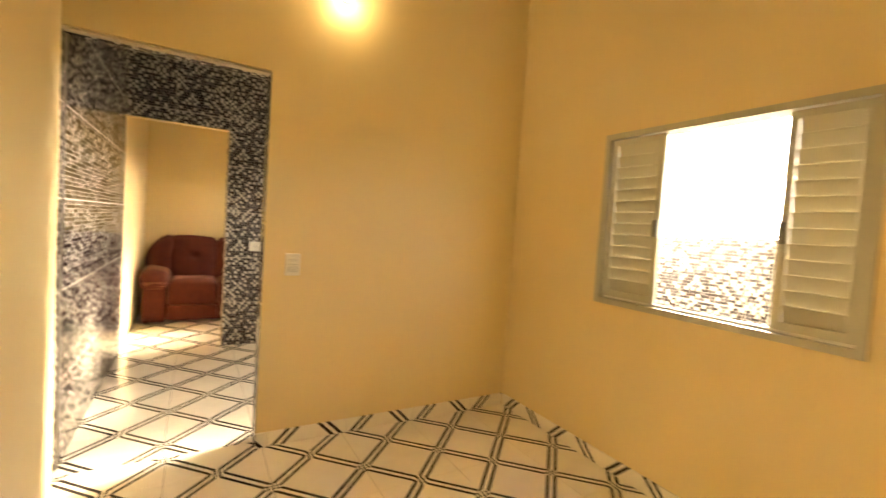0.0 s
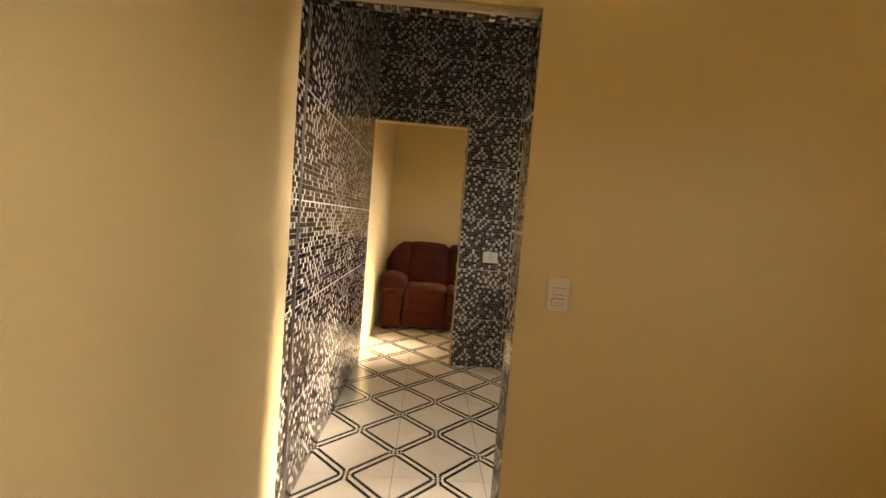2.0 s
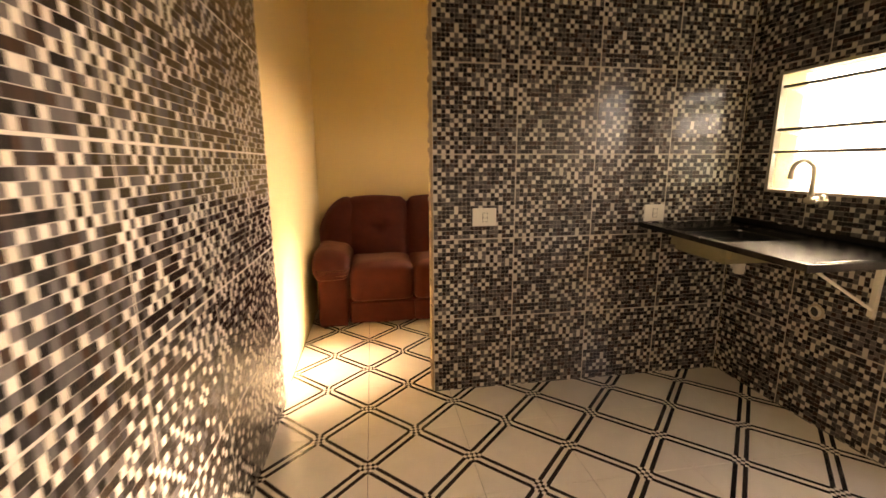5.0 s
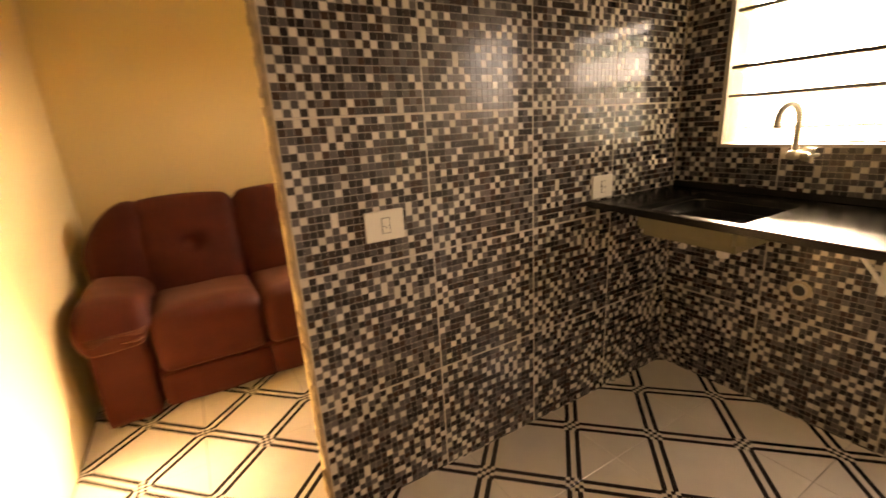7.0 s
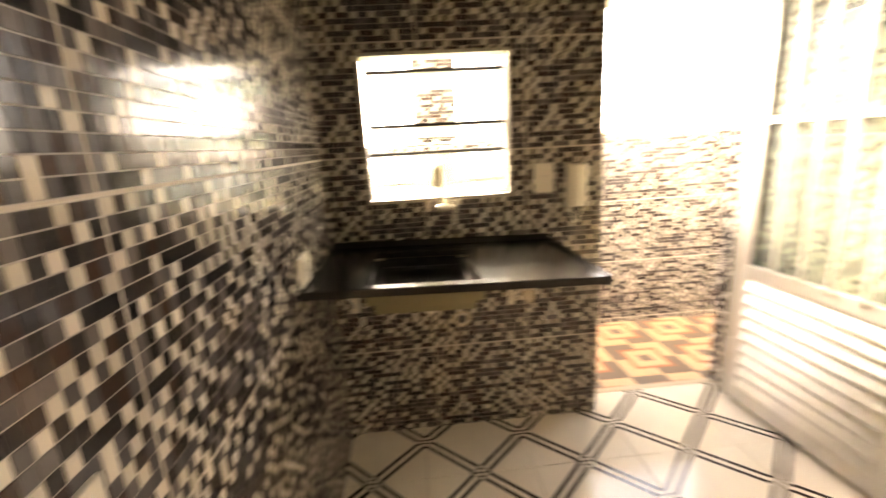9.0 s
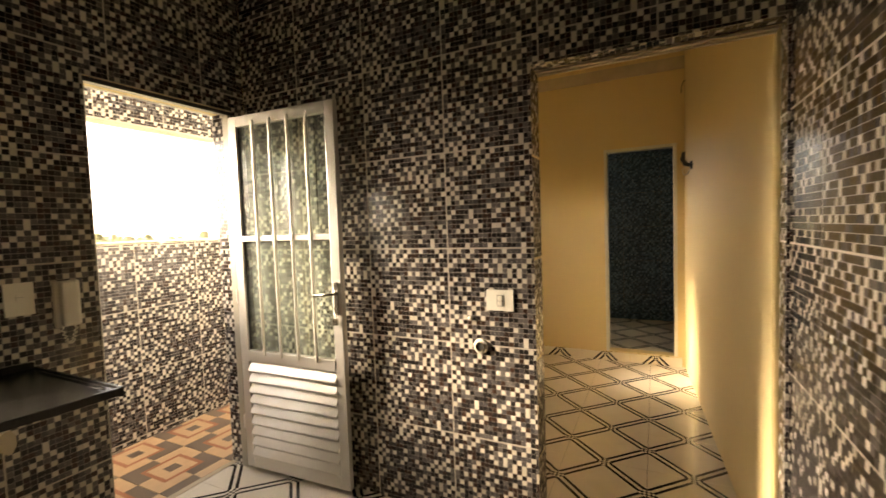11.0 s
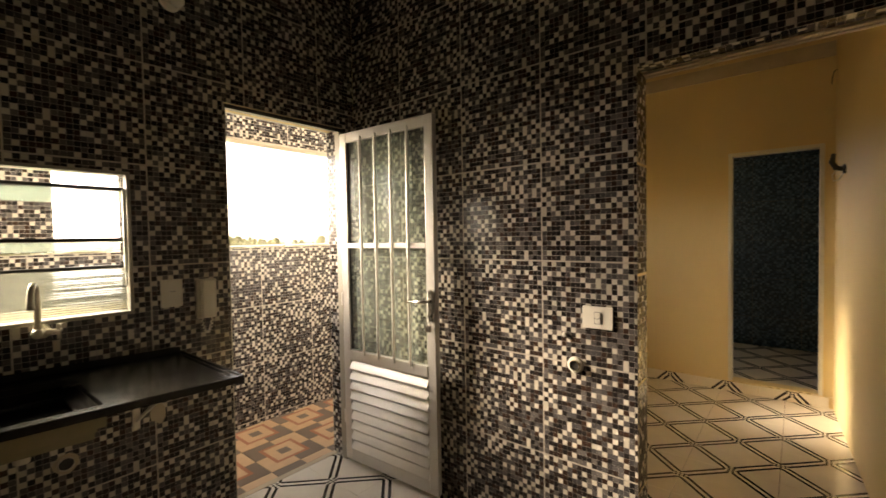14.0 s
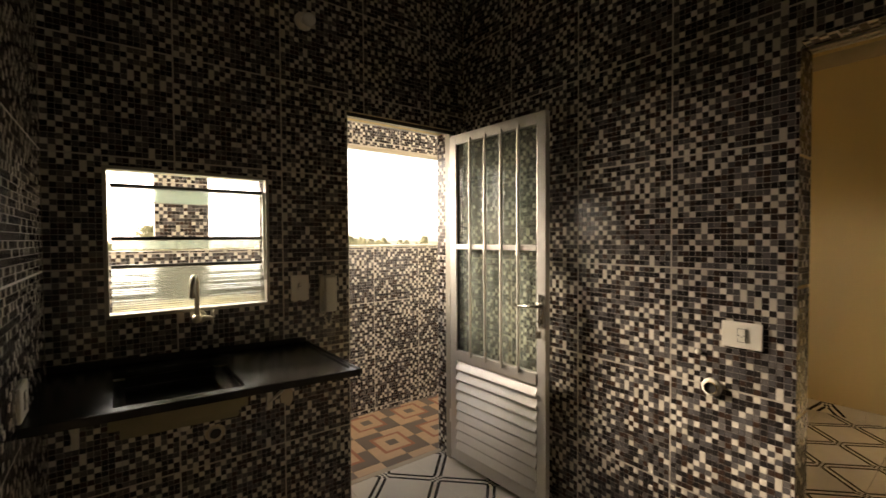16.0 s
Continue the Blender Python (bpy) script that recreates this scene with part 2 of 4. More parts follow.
def cut_rects(r, holes):
    """What is left of a rectangle (u0, u1, z0, z1) once the holes are cut out."""
    out = [r]
    for h in holes:
        nxt = []
        for a, b, c, d in out:
            x0, x1, y0, y1 = max(a, h[0]), min(b, h[1]), max(c, h[2]), min(d, h[3])
            if x1 - x0 <= 1e-5 or y1 - y0 <= 1e-5:
                nxt.append((a, b, c, d))
                continue
            nxt += [q for q in ((a, x0, c, d), (x1, b, c, d), (x0, x1, c, y0), (x0, x1, y1, d)) if q[1] - q[0] > 2e-3 and q[3] - q[2] > 2e-3]
        out = nxt
    return out


MOSAIC_MESHES = {}


def square_pattern(variant):
    """Which glaze each of the 20 x 20 squares has: cream ones stand mostly alone or corner to corner, a few are two high."""
    rnd = random.Random(70 + variant)
    g = [[2] * 20 for _ in range(20)]
    for i in range(20):
        for j in range(20):
            p = 0.34
            if i and g[i - 1][j] == 1:
                p *= 0.05
            if j and g[i][j - 1] == 1:
                p *= 0.13
            g[i][j] = 1 if rnd.random() < p else (2 if rnd.random() < 0.42 else 3)
    return g


PATTERNS = [square_pattern(v) for v in range(2)]


def mosaic_mesh(rects, variant):
    """A ceramic tile about its centre with 20 x 20 raised squares, cut to the given rectangles. Front at y = 0 looks to -y."""
    key = (variant, tuple(tuple(round(v, 3) for v in r) for r in rects))
    if key in MOSAIC_MESHES:
        return MOSAIC_MESHES[key]
    verts, faces, mats = [], [], []

    def block(a, b, c, d, y0, y1, inset, mi):
        n = len(verts)
        verts.extend(((a, y1, c), (b, y1, c), (b, y1, d), (a, y1, d), (a + inset, y0, c + inset), (b - inset, y0, c + inset), (b - inset, y0, d - inset), (a + inset, y0, d - inset)))
        faces.extend(((n + 4, n + 5, n + 6, n + 7), (n, n + 1, n + 5, n + 4), (n + 1, n + 2, n + 6, n + 5), (n + 2, n + 3, n + 7, n + 6), (n + 3, n, n + 4, n + 7)))
        mats.extend([mi] * 5)

    gx, gz, rim = 0.0006, 0.0009, 0.0026
    inner = (WT - 2 * rim) / 20
    for r in rects:
        block(*r, 0.0012, 0.0035, 0.0, 4)
        h = WT / 2
        for e in ((-h, -h + rim, -h, h), (h - rim, h, -h, h), (-h + rim, h - rim, -h, -h + rim), (-h + rim, h - rim, h - rim, h)):
            e = (max(e[0], r[0]), min(e[1], r[1]), max(e[2], r[2]), min(e[3], r[3]))
            if e[1] - e[0] > 0.0005 and e[3] - e[2] > 0.0005:
                block(*e, 0.0006, 0.0012, 0.0, 0)
        for i in range(20):
            a, b = rim - h + i * inner + gx, rim - h + (i + 1) * inner - gx
            a, b = max(a, r[0] + 0.0004), min(b, r[1] - 0.0004)
            if b - a < 0.003:
                continue
            column = PATTERNS[variant][i]
            j = 0
            while j < 20:
                k = j + 1
                while k < 20 and column[j] == 1 and column[k] == 1:
                    k += 1
                c, d = rim - h + j * inner + gz, rim - h + k * inner - gz
                c, d = max(c, r[2] + 0.0004), min(d, r[3] - 0.0004)
                if d - c >= 0.003:
                    block(a, b, c, d, 0.0, 0.0012, 0.0003, column[j])
                j = k
    me = bpy.data.meshes.new("mosaic_tile")
    me.from_pydata(verts, [], faces)
    me.materials.append(GROUT)
    for q in (CREAM_SQ, GREY_SQ, DARK_SQ, GROUT_GREY):
        me.materials.append(q)
    me.polygons.foreach_set("material_index", mats)
    me.update()
    MOSAIC_MESHES[key] = me
    return me


def clad(owner, m, u0, u1, z0, z1, holes, uj, zj, gap=0.0002):
    """Lays mosaic tiles on a wall plane, with joints at uj and zj; each tile is a piece of owner."""
    back = owner.matrix_world.inverted()
    for i in range(math.floor((u0 - uj) / WT), math.ceil((u1 - uj) / WT)):
        for j in range(math.floor((z0 - zj) / WT), math.ceil((z1 - zj) / WT)):
            a, c = uj + i * WT, zj + j * WT
            r = (max(a + gap, u0), min(a + WT - gap, u1), max(c + gap, z0), min(c + WT - gap, z1))
            if r[1] - r[0] < 0.006 or r[3] - r[2] < 0.006:
                continue
            cu, cz = a + WT / 2, c + WT / 2
            rects = [(p - cu, q - cu, s - cz, t - cz) for p, q, s, t in cut_rects(r, holes)]
            if not rects:
                continue
            ob = new("mosaic_tile", mosaic_mesh(rects, (i + j) % 2))
            ob.parent = owner
            ob.matrix_basis = back @ m @ pose(cu, 0, cz)


FLOOR_MESHES = {}


def floor_mesh(name, r, material, thick=0.008):
    key = (name, tuple(round(v, 3) for v in r))
    if key not in FLOOR_MESHES:
        bm = box(r[0], r[1], r[2], r[3], -thick, 0.0)
        top = [e for e in bm.edges if all(abs(v.co.z) < 1e-6 for v in e.verts)]
        bmesh.ops.bevel(bm, geom=top, offset=0.0012, segments=1, affect="EDGES")
        FLOOR_MESHES[key] = mesh_of(name, bm, material)
    return FLOOR_MESHES[key]


def lay_floor(owner, x0, x1, y0, y1, z, xj, yj, pitch, material, name="floor_tile"):
    gap = 0.0011
    for i in range(math.floor((x0 - xj) / pitch), math.ceil((x1 - xj) / pitch)):
        for j in range(math.floor((y0 - yj) / pitch), math.ceil((y1 - yj) / pitch)):
            a, c = xj + i * pitch, yj + j * pitch
            r = (max(a + gap, x0), min(a + pitch - gap, x1), max(c + gap, y0), min(c + pitch - gap, y1))
            if r[1] - r[0] < 0.006 or r[3] - r[2] < 0.006:
                continue
            cx, cy = a + pitch / 2, c + pitch / 2
            ob = new(name, floor_mesh(name, (r[0] - cx, r[1] - cx, r[2] - cy, r[3] - cy), material))
            ob.parent = owner
            ob.location = (cx, cy, z)


# ---- plan ----
XE, XO = 2.47, 2.65            # east wall: kitchen face, terrace face
YN, YS, YB = 5.07, 3.04, 2.9  # kitchen north face, kitchen south face, bedroom north face
XW0, XW1, XW2 = 0.015, -0.128, -0.165  # west wall at the bathroom, at the opening, in the living room
YBATH = 0.26
CEIL = 3.05
T = 0.0035                    # thickness of the wall tiles
DOOR_L = (-0.16, 0.667, 2.115)   # doorway to the living room: x from, x to, height
OPEN_B = (-0.135, 0.735, 2.085)  # opening to the bedroom
DOOR_E = (3.12, 3.855, 2.128)  # terrace door: y from, y to, height
WIN_K = (4.264, 4.891, 1.124, 1.735)
WIN_B = (0.923, 2.09, 0.948, 1.889)
WIN_L = (5.95, 6.65, 1.05, 1.9)
YL = 7.15                      # living room north wall
XP, ZP, ZBEAM = 3.53, 1.38, 2.2
YT0, YT1 = -0.6, 7.3           # terrace from, to

# north wall of the kitchen (its south face is clad)
north = wall("wall_north", facing(0, YN + T, 0, 0), -0.3, XE + T, 0, CEIL, 0.15, [(DOOR_L[0], DOOR_L[1], -1, DOOR_L[2] + T)], PAINT, "partition wall with mosaic tiles on the kitchen side")
south = wall("wall_south", facing(0, YB, 0, 0), -0.135, XE + T, 0, CEIL, YS - YB - T, [(OPEN_B[0], OPEN_B[1] + T, -1, OPEN_B[2] + T)], PAINT, "yellow partition wall, mosaic tiles on the kitchen side")
east = wall("wall_east", facing(XE + T, 0, 0, -90), -YL - 0.15, -YBATH + 1.5, -0.02, CEIL, XO - XE - T - 0.02,
            [(-DOOR_E[1], -DOOR_E[0] + T, -1, DOOR_E[2]), (-WIN_K[1], -WIN_K[0] + T, *WIN_K[2:]), (-WIN_B[1], -WIN_B[0], *WIN_B[2:]), (-WIN_L[1], -WIN_L[0], *WIN_L[2:])],
            PAINT, "outer wall with windows and a door to the terrace")
# added white skin, out of view: keeps yellow bounce light off the parapet
skin = wall("wall_terrace", facing(XO - 0.02, 0, 0, -90), -YL - 0.15, -YBATH + 1.5, -0.02, CEIL - 0.25, 0.02,
            [(-DOOR_E[1], -DOOR_E[0] + T, -1, DOOR_E[2]), (-WIN_K[1], -WIN_K[0] + T, *WIN_K[2:]), (-WIN_B[1], -WIN_B[0], *WIN_B[2:]), (-WIN_L[1], -WIN_L[0], *WIN_L[2:])],
            WHITE, "unseen terrace face of the outer wall, white added for neutral bounce light")
ang = math.degrees(math.atan2(YB - YBATH, XW1 - XW0))
west_b = wall("wall_west_bedroom", facing(XW0, YBATH, 0, ang), -0.2, math.hypot(YB - YBATH, XW1 - XW0) - 0.01, 0, CEIL, 0.15, [], PAINT, "cream yellow painted wall, slightly skewed")
west_k = wall("wall_west_kitchen", facing(-0.145 - T, 0, 0, 90), YB - 0.02, YN + 0.2, 0, CEIL, 0.15, [], PAINT, "wall clad with mosaic tiles")
west_l = wall("wall_west_living", facing(XW2, 0, 0, 90), YN + T + 0.01, YL + 0.15, 0, CEIL, 0.15, [], PAINT, "cream yellow painted wall")
north_l = wall("wall_north_living", facing(0, YL, 0, 0), -0.16, XE + T, 0, CEIL, 0.15, [], PAINT, "yellow painted wall behind the sofa")
thing("trim_cornice", box(XW0 - 0.01, XE, YBATH + 0.001, YBATH + 0.022, 2.79, 2.905, 0.006), CEMENT, "bare plaster band below the bedroom ceiling", "trim", kind="structure")
bath_w = wall("wall_bathroom", facing(0, YBATH, 0, 180), -XE - T, 0.3, 0, CEIL, 0.12, [(-0.718, -0.078, 0.1, 2.12)], PAINT, "yellow wall with a door to the bathroom")

ceiling = thing("ceiling", box(-0.4, XO, -1.6, YB + 0.02, CEIL, CEIL + 0.12), WHITE, "white plastered ceiling", "ceiling", kind="structure")
# kitchen ceiling is unseen; its dark surface is assumed, to dim the upper walls
thing("ceiling_kitchen", box(-0.4, XO, YB + 0.021, YN + 0.1, CEIL, CEIL + 0.12), DIM_CEILING, "unseen kitchen ceiling, coloured dark to dim the upper walls", "ceiling", kind="structure")
thing("ceiling_living", box(-0.4, XO, YN + 0.101, YL + 0.2, CEIL, CEIL + 0.12), WHITE, "white plastered ceiling", "ceiling", kind="structure")
floor = thing("floor", box(-0.45, XO + 0.0, -1.6, YL + 0.2, -0.12, -0.0085), FLOOR_JOINT, "ceramic floor with dark diamond bands on cream tiles", "floor", kind="structure")
terrace = thing("floor_terrace", box(XO, XP + 0.15, YT0, YT1, -0.14, -0.0285), GROUT, "terracotta patterned terrace floor", "floor", kind="structure")
parapet = thing("parapet", box(XP + T, XP + 0.14, YT0, YT1, -0.14, ZP - 0.01), GROUT, "terrace parapet clad with mosaic tiles", "parapet", kind="structure")
thing("parapet_cap", box(XP - 0.004, XP + 0.145, YT0, 4.36 - 0.002, ZP + 0.0005, ZP + 0.011, 0.003), WHITE, "thin white sill on the terrace parapet", "sill", kind="structure")
beam = thing("terrace_beam", box(XP + T, XP + 0.16, YT0, YT1, ZBEAM, CEIL), GROUT, "terrace lintel beam clad with mosaic tiles", "beam", kind="structure")
pillar = thing("pillar", box(XP + T, XP + 0.15, 4.36 + T, 4.66 - T, ZP, ZBEAM), GROUT, "terrace pillar clad with mosaic tiles", "pillar", kind="structure")

tagged(thing("wall_base", box(-0.5, XP + 0.13, -1.7, YT1, -6.0, -0.145), WHITE, "plain plastered storey below", "wall", kind="structure"))


# ---- bathroom, dark behind its door ----
bath_floor = thing("floor_bathroom", box(-0.3, 1.7, -1.6, YBATH - 0.001, -0.0085, 0.088), GROUT, "raised tiled bathroom floor", "floor", kind="structure")
bath_n = wall("wall_bathroom_back", facing(0, -1.35, 0, 180), -1.7, 0.3, 0.09, CEIL, 0.12, [(-1.52, -1.0, 1.2, 2.3)], GROUT, "bathroom wall clad with mosaic tiles")
bath_e = wall("wall_bathroom_side", facing(1.55, 0, 0, -90), -YBATH + 0.13, 1.35, 0.09, CEIL, 0.12, [], GROUT, "bathroom side wall clad with mosaic tiles")
bath_v = wall("wall_bathroom_west", facing(-0.12, 0, 0, 90), -1.35, YBATH - 0.13, 0.09, CEIL, 0.12, [], GROUT, "bathroom side wall clad with mosaic tiles")


def frame_bars(x0, x1, z0, z1, w, y0, y1, sill=True):
    """Four bars round an opening, in its plane."""
    bars = [("frame_post", box(x0, x0 + w, y0, y1, z0, z1, 0.002)), ("frame_post", box(x1 - w, x1, y0, y1, z0, z1, 0.002)), ("frame_head", box(x0 + w, x1 - w, y0, y1, z1 - w, z1, 0.002))]
    if sill:
        bars.append(("frame_sill", box(x0 + w, x1 - w, y0, y1, z0, z0 + w, 0.002)))
    return bars


bd = hub("door_frame_bathroom", facing(0, YBATH, 0, 180), "pale aluminium door frame of the dark bathroom", "door frame", kind="structure")
for n, bm in frame_bars(-0.718, -0.078, 0.1, 2.12, 0.028, -0.012, 0.1, False):
    part(n, bm, ALU_PALE, bd)


# ---- bedroom ----
DULL = mat("grey_plastic", (0.16, 0.155, 0.12), 0.5)

def sliding_window():
    """Wide aluminium window: two slatted leaves pushed aside, the middle open."""
    w = hub("window_1", facing(XE + T, 0, 0, -90), "pale aluminium sliding window with slatted shutters, pushed open", "window", kind="structure")
    y0, y1, z0, z1 = -WIN_B[1], -WIN_B[0], WIN_B[2], WIN_B[3]
    for n, bm in frame_bars(y0 - 0.015, y1 + 0.015, z0 - 0.015, z1 + 0.015, 0.032, -0.012, 0.085):
        part(n, bm, SHUTTER, w)
    for k in (0.028, 0.058):
        part("track", box(y0 + 0.018, y1 - 0.018, k - 0.002, k + 0.002, z0 + 0.0175, z0 + 0.03), ALU_PALE, w)
    for a, b, side in ((y0 + 0.02, y0 + 0.345, 1), (y1 - 0.295, y1 - 0.02, -1)):
        leaf = new("shutter")
        leaf.parent = w
        for n, bm in frame_bars(a, b, z0 + 0.031, z1 - 0.02, 0.034, 0.012, 0.038):
            part(n, bm, SHUTTER, leaf)
        count = 13
        step = (z1 - z0 - 0.12) / count
        slat = mesh_of("slat", box(a + 0.036, b - 0.036, -0.004, 0.004, -step * 0.58, step * 0.58, 0.0025), SHUTTER)
        for k in range(count):
            ob = new("slat", slat)
            ob.parent = leaf
            ob.matrix_basis = pose(0, 0.026, z0 + 0.067 + step * (k + 0.5), 16, 0, 0)
        hx = b - 0.017 if side > 0 else a + 0.017
        part("handle", box(hx - 0.016, hx + 0.016, -0.005, 0.0115, 1.33, 1.42, 0.006), DULL, w, "grey recessed pull")
    return w


sliding_window()


def switch_plate(m, w, h, keys, label, group="switches and sockets"):
    """A wall plate with rocker keys or a socket, face to -y."""
    p = hub("wall_plate", m, label, "switch plate", group)
    part("plate", box(-w / 2, w / 2, -0.009, 0.001, -h / 2, h / 2, 0.004, 3), PLASTIC, p)
    for cx, cz, kw, kh, kind in keys:
        part("rocker" if kind == "key" else "socket_face", box(cx - kw / 2, cx + kw / 2, -0.0135, -0.0085, cz - kh / 2, cz + kh / 2, 0.0015), PLASTIC, p)
        if kind == "socket":
            part("socket_frame", box(cx - kw / 2 - 0.0022, cx + kw / 2 + 0.0022, -0.0112, -0.0086, cz - kh / 2 - 0.0022, cz + kh / 2 + 0.0022), DULL, p)
            for dx, dz in ((-0.009, 0), (0.009, 0), (0, -0.005)):
                part("pin_hole", tube([(cx + dx, -0.0142, cz + dz), (cx + dx, -0.0125, cz + dz)], 0.0024, 8), DARK, p)
        else:
            part("key_gap", box(cx - kw / 2, cx + kw / 2, -0.0142, -0.0132, cz - 0.0006, cz + 0.0006), DARK, p)
    return p


switch_plate(pose(0.893, YB, 1.042), 0.082, 0.126, [(0, 0.028, 0.044, 0.022, "key"), (0, 0.001, 0.044, 0.022, "key"), (0, -0.027, 0.044, 0.022, "socket")], "cream plastic plate with two switches above a socket")
switch_plate(pose(0.945, YN, 0.996), 0.13, 0.095, [(0.002, 0, 0.024, 0.046, "socket")], "cream plastic socket plate on mosaic tiles")
switch_plate(pose(1.944, YN, 0.998), 0.122, 0.095, [(0.002, 0, 0.024, 0.046, "socket")], "cream plastic socket plate beside the worktop")
switch_plate(facing(0.893, YS, 1.08, 180), 0.128, 0.095, [(0.002, 0, 0.024, 0.046, "socket")], "cream plastic socket plate above a pipe stub")
switch_plate(facing(XE, 4.12, 1.195, -90), 0.09, 0.128, [(0, 0.008, 0.022, 0.03, "key")], "cream plastic switch plate beside the intercom")

BULB = bpy.data.materials.new("lit_bulb")
BULB.use_nodes = True
_b = BULB.node_tree.nodes["Principled BSDF"]
_b.inputs["Emission Color"].default_value, _b.inputs["Emission Strength"].default_value = (1.0, 0.8, 0.46, 1), 5.0
_b.inputs["Base Color"].default_value = (0.9, 0.88, 0.8, 1)
MILK = mat("milk_glass", (0.8, 0.78, 0.72), 0.2, var=0.02)


def wall_lamp(m, lit):
    """A bare bulb in a round socket on the wall."""
    p = hub("wall_lamp", m, "lit bare bulb in a white wall socket" if lit else "unlit bare bulb in a white wall socket", "lamp", "bare wall lamps")
    smooth(part("rose", tube([(0, 0.0, 0), (0, -0.012, 0), (0, -0.018, 0)], [0.045, 0.043, 0.03], 20), PLASTIC, p))
    smooth(part("socket", tube([(0, -0.018, 0), (0, -0.042, -0.01), (0, -0.05, -0.0135)], [0.021, 0.02, 0.018], 16), PLASTIC, p))
    r = [0.013, 0.017, 0.026, 0.031, 0.031, 0.025, 0.013, 0.002]
    s = [0.05, 0.058, 0.07, 0.082, 0.092, 0.104, 0.112, 0.115]
    smooth(part("bulb", tube([(0, -a, -a * 0.27) for a in s], r, 16), BULB if lit else MILK, p))
    return p


wall_lamp(pose(1.118, YB, 2.605), True)
wall_lamp(facing(XE, 4.085, 2.53, -90), False)

# empty lamp bracket with a loose cable on the bedroom's west wall
cab = hub("lamp_bracket", facing(XW0 - 0.0542 * 0.5, 0.76, 1.885, ang), "dark empty lamp bracket with a loose pale cable", "bracket")
part("rose", tube([(0, 0, -0.03), (0, -0.014, -0.03)], [0.035, 0.03], 14), DARK, cab)
smooth(part("arm", tube([(0, -0.012, -0.03), (0, -0.05, -0.02), (0.0, -0.07, 0.02), (0.0, -0.062, 0.08)], [0.016, 0.018, 0.019, 0.012], 12), DARK, cab, "dark curved arm"))
part("cable", tube([(0.0, -0.04, -0.03), (0.004, -0.07, -0.07), (-0.012, -0.06, -0.11), (-0.03, -0.03, -0.1), (-0.034, -0.004, -0.05)], 0.0045, 8), PLASTIC, cab, "pale loose cable")
cab2 = hub("hanging_wire", facing(XW0 - 0.0542 * 0.08, 0.34, 2.64, ang), "thin dark wire end hanging from the wall", "wire")
part("wire", tube([(0, 0.0, 0.02), (0, -0.02, 0.01), (0.004, -0.03, -0.03), (0.0, -0.034, -0.085)], 0.003, 8), DARK, cab2)


# ---- kitchen ----
def worktop():
    p = hub("sink_worktop", pose(0, YN, 0.942, 1.4) @ pose(0, -YN, -0.957), "black stone sink worktop hung on the tiled wall", "worktop")
    x0, x1, y0, y1, z = 1.872, XE - 0.001, 4.095, YN - 0.002, 0.957
    bx0, bx1, by0, by1 = 1.918, 2.33, 4.5, 4.87
    bm = slab_with_holes(x0, x1, y0, y1, 0.02, [(bx0, bx1, by0, by1)])
    for v in bm.verts:
        v.co = (v.co.x, v.co.z, z - v.co.y)
    bmesh.ops.recalc_face_normals(bm, faces=bm.faces[:])
    part("top", bm, BLACK, p)
    part("front_edge", box(x0 - 0.012, x0 - 0.0005, y0, y1, z - 0.022, z + 0.005, 0.003), BLACK, p)
    part("end_edge", box(x0 - 0.012, x1, y0 - 0.012, y0 - 0.0005, z - 0.026, z + 0.006, 0.003), BLACK, p)
    part("backsplash", box(x1 - 0.018, x1, y0, y1, z + 0.0005, z + 0.026, 0.004), BLACK, p)
    part("drain_ridge", box(x0 + 0.05, x1 - 0.1, y0 + 0.012, y0 + 0.02, z + 0.0005, z + 0.006, 0.002), BLACK, p)
    bowl = box(bx0, bx1, by0, by1, z - 0.09, z - 0.0205)
    bmesh.ops.delete(bowl, geom=[f for f in bowl.faces if f.normal.z > 0.9], context="FACES")
    bmesh.ops.bevel(bowl, geom=[e for e in bowl.edges if not e.is_boundary], offset=0.035, segments=4, affect="EDGES")
    smooth(part("bowl", bowl, mat("black_resin", (0.013, 0.012, 0.011), 0.5, var=0.3, scale=20, bump=0.05, spec=0.12), p, "black moulded bowl"))
    out = box(bx0 - 0.012, bx1 + 0.012, by0 - 0.012, by1 + 0.012, z - 0.108, z - 0.0205)
    bmesh.ops.delete(out, geom=[f for f in out.faces if f.normal.z > 0.9], context="FACES")
    bmesh.ops.bevel(out, geom=[e for e in out.edges if not e.is_boundary], offset=0.03, segments=4, affect="EDGES")
    part("bowl_underside", out, mat("raw_resin", (0.22, 0.195, 0.11), 0.6, var=0.25, scale=12, bump=0.3), p, "yellowish raw underside of the bowl")
    part("drain", tube([(2.16, 4.66, z - 0.0895), (2.16, 4.66, z - 0.084)], 0.028, 18), CHROME, p)
    part("waste_pipe", tube([(2.16, 4.66, z - 0.109), (2.16, 4.66, z - 0.2)], [0.024, 0.021], 14), PLASTIC, p, "short white waste stub")
    for y in (4.27, 4.985):
        br = part("bracket", box(x0 + 0.16, x1, y - 0.012, y + 0.012, z - 0.046, z - 0.021, 0.002), PLASTIC, p, "white painted steel bracket")
        part("upright", box(x1 - 0.022, x1 - 0.001, y - 0.012, y + 0.012, z - 0.3, z - 0.0465, 0.002), PLASTIC, br)
        part("brace", tube([(x0 + 0.2, y, z - 0.047), (x1 - 0.012, y, z - 0.27)], 0.007, 8), PLASTIC, br)
    return p


worktop()


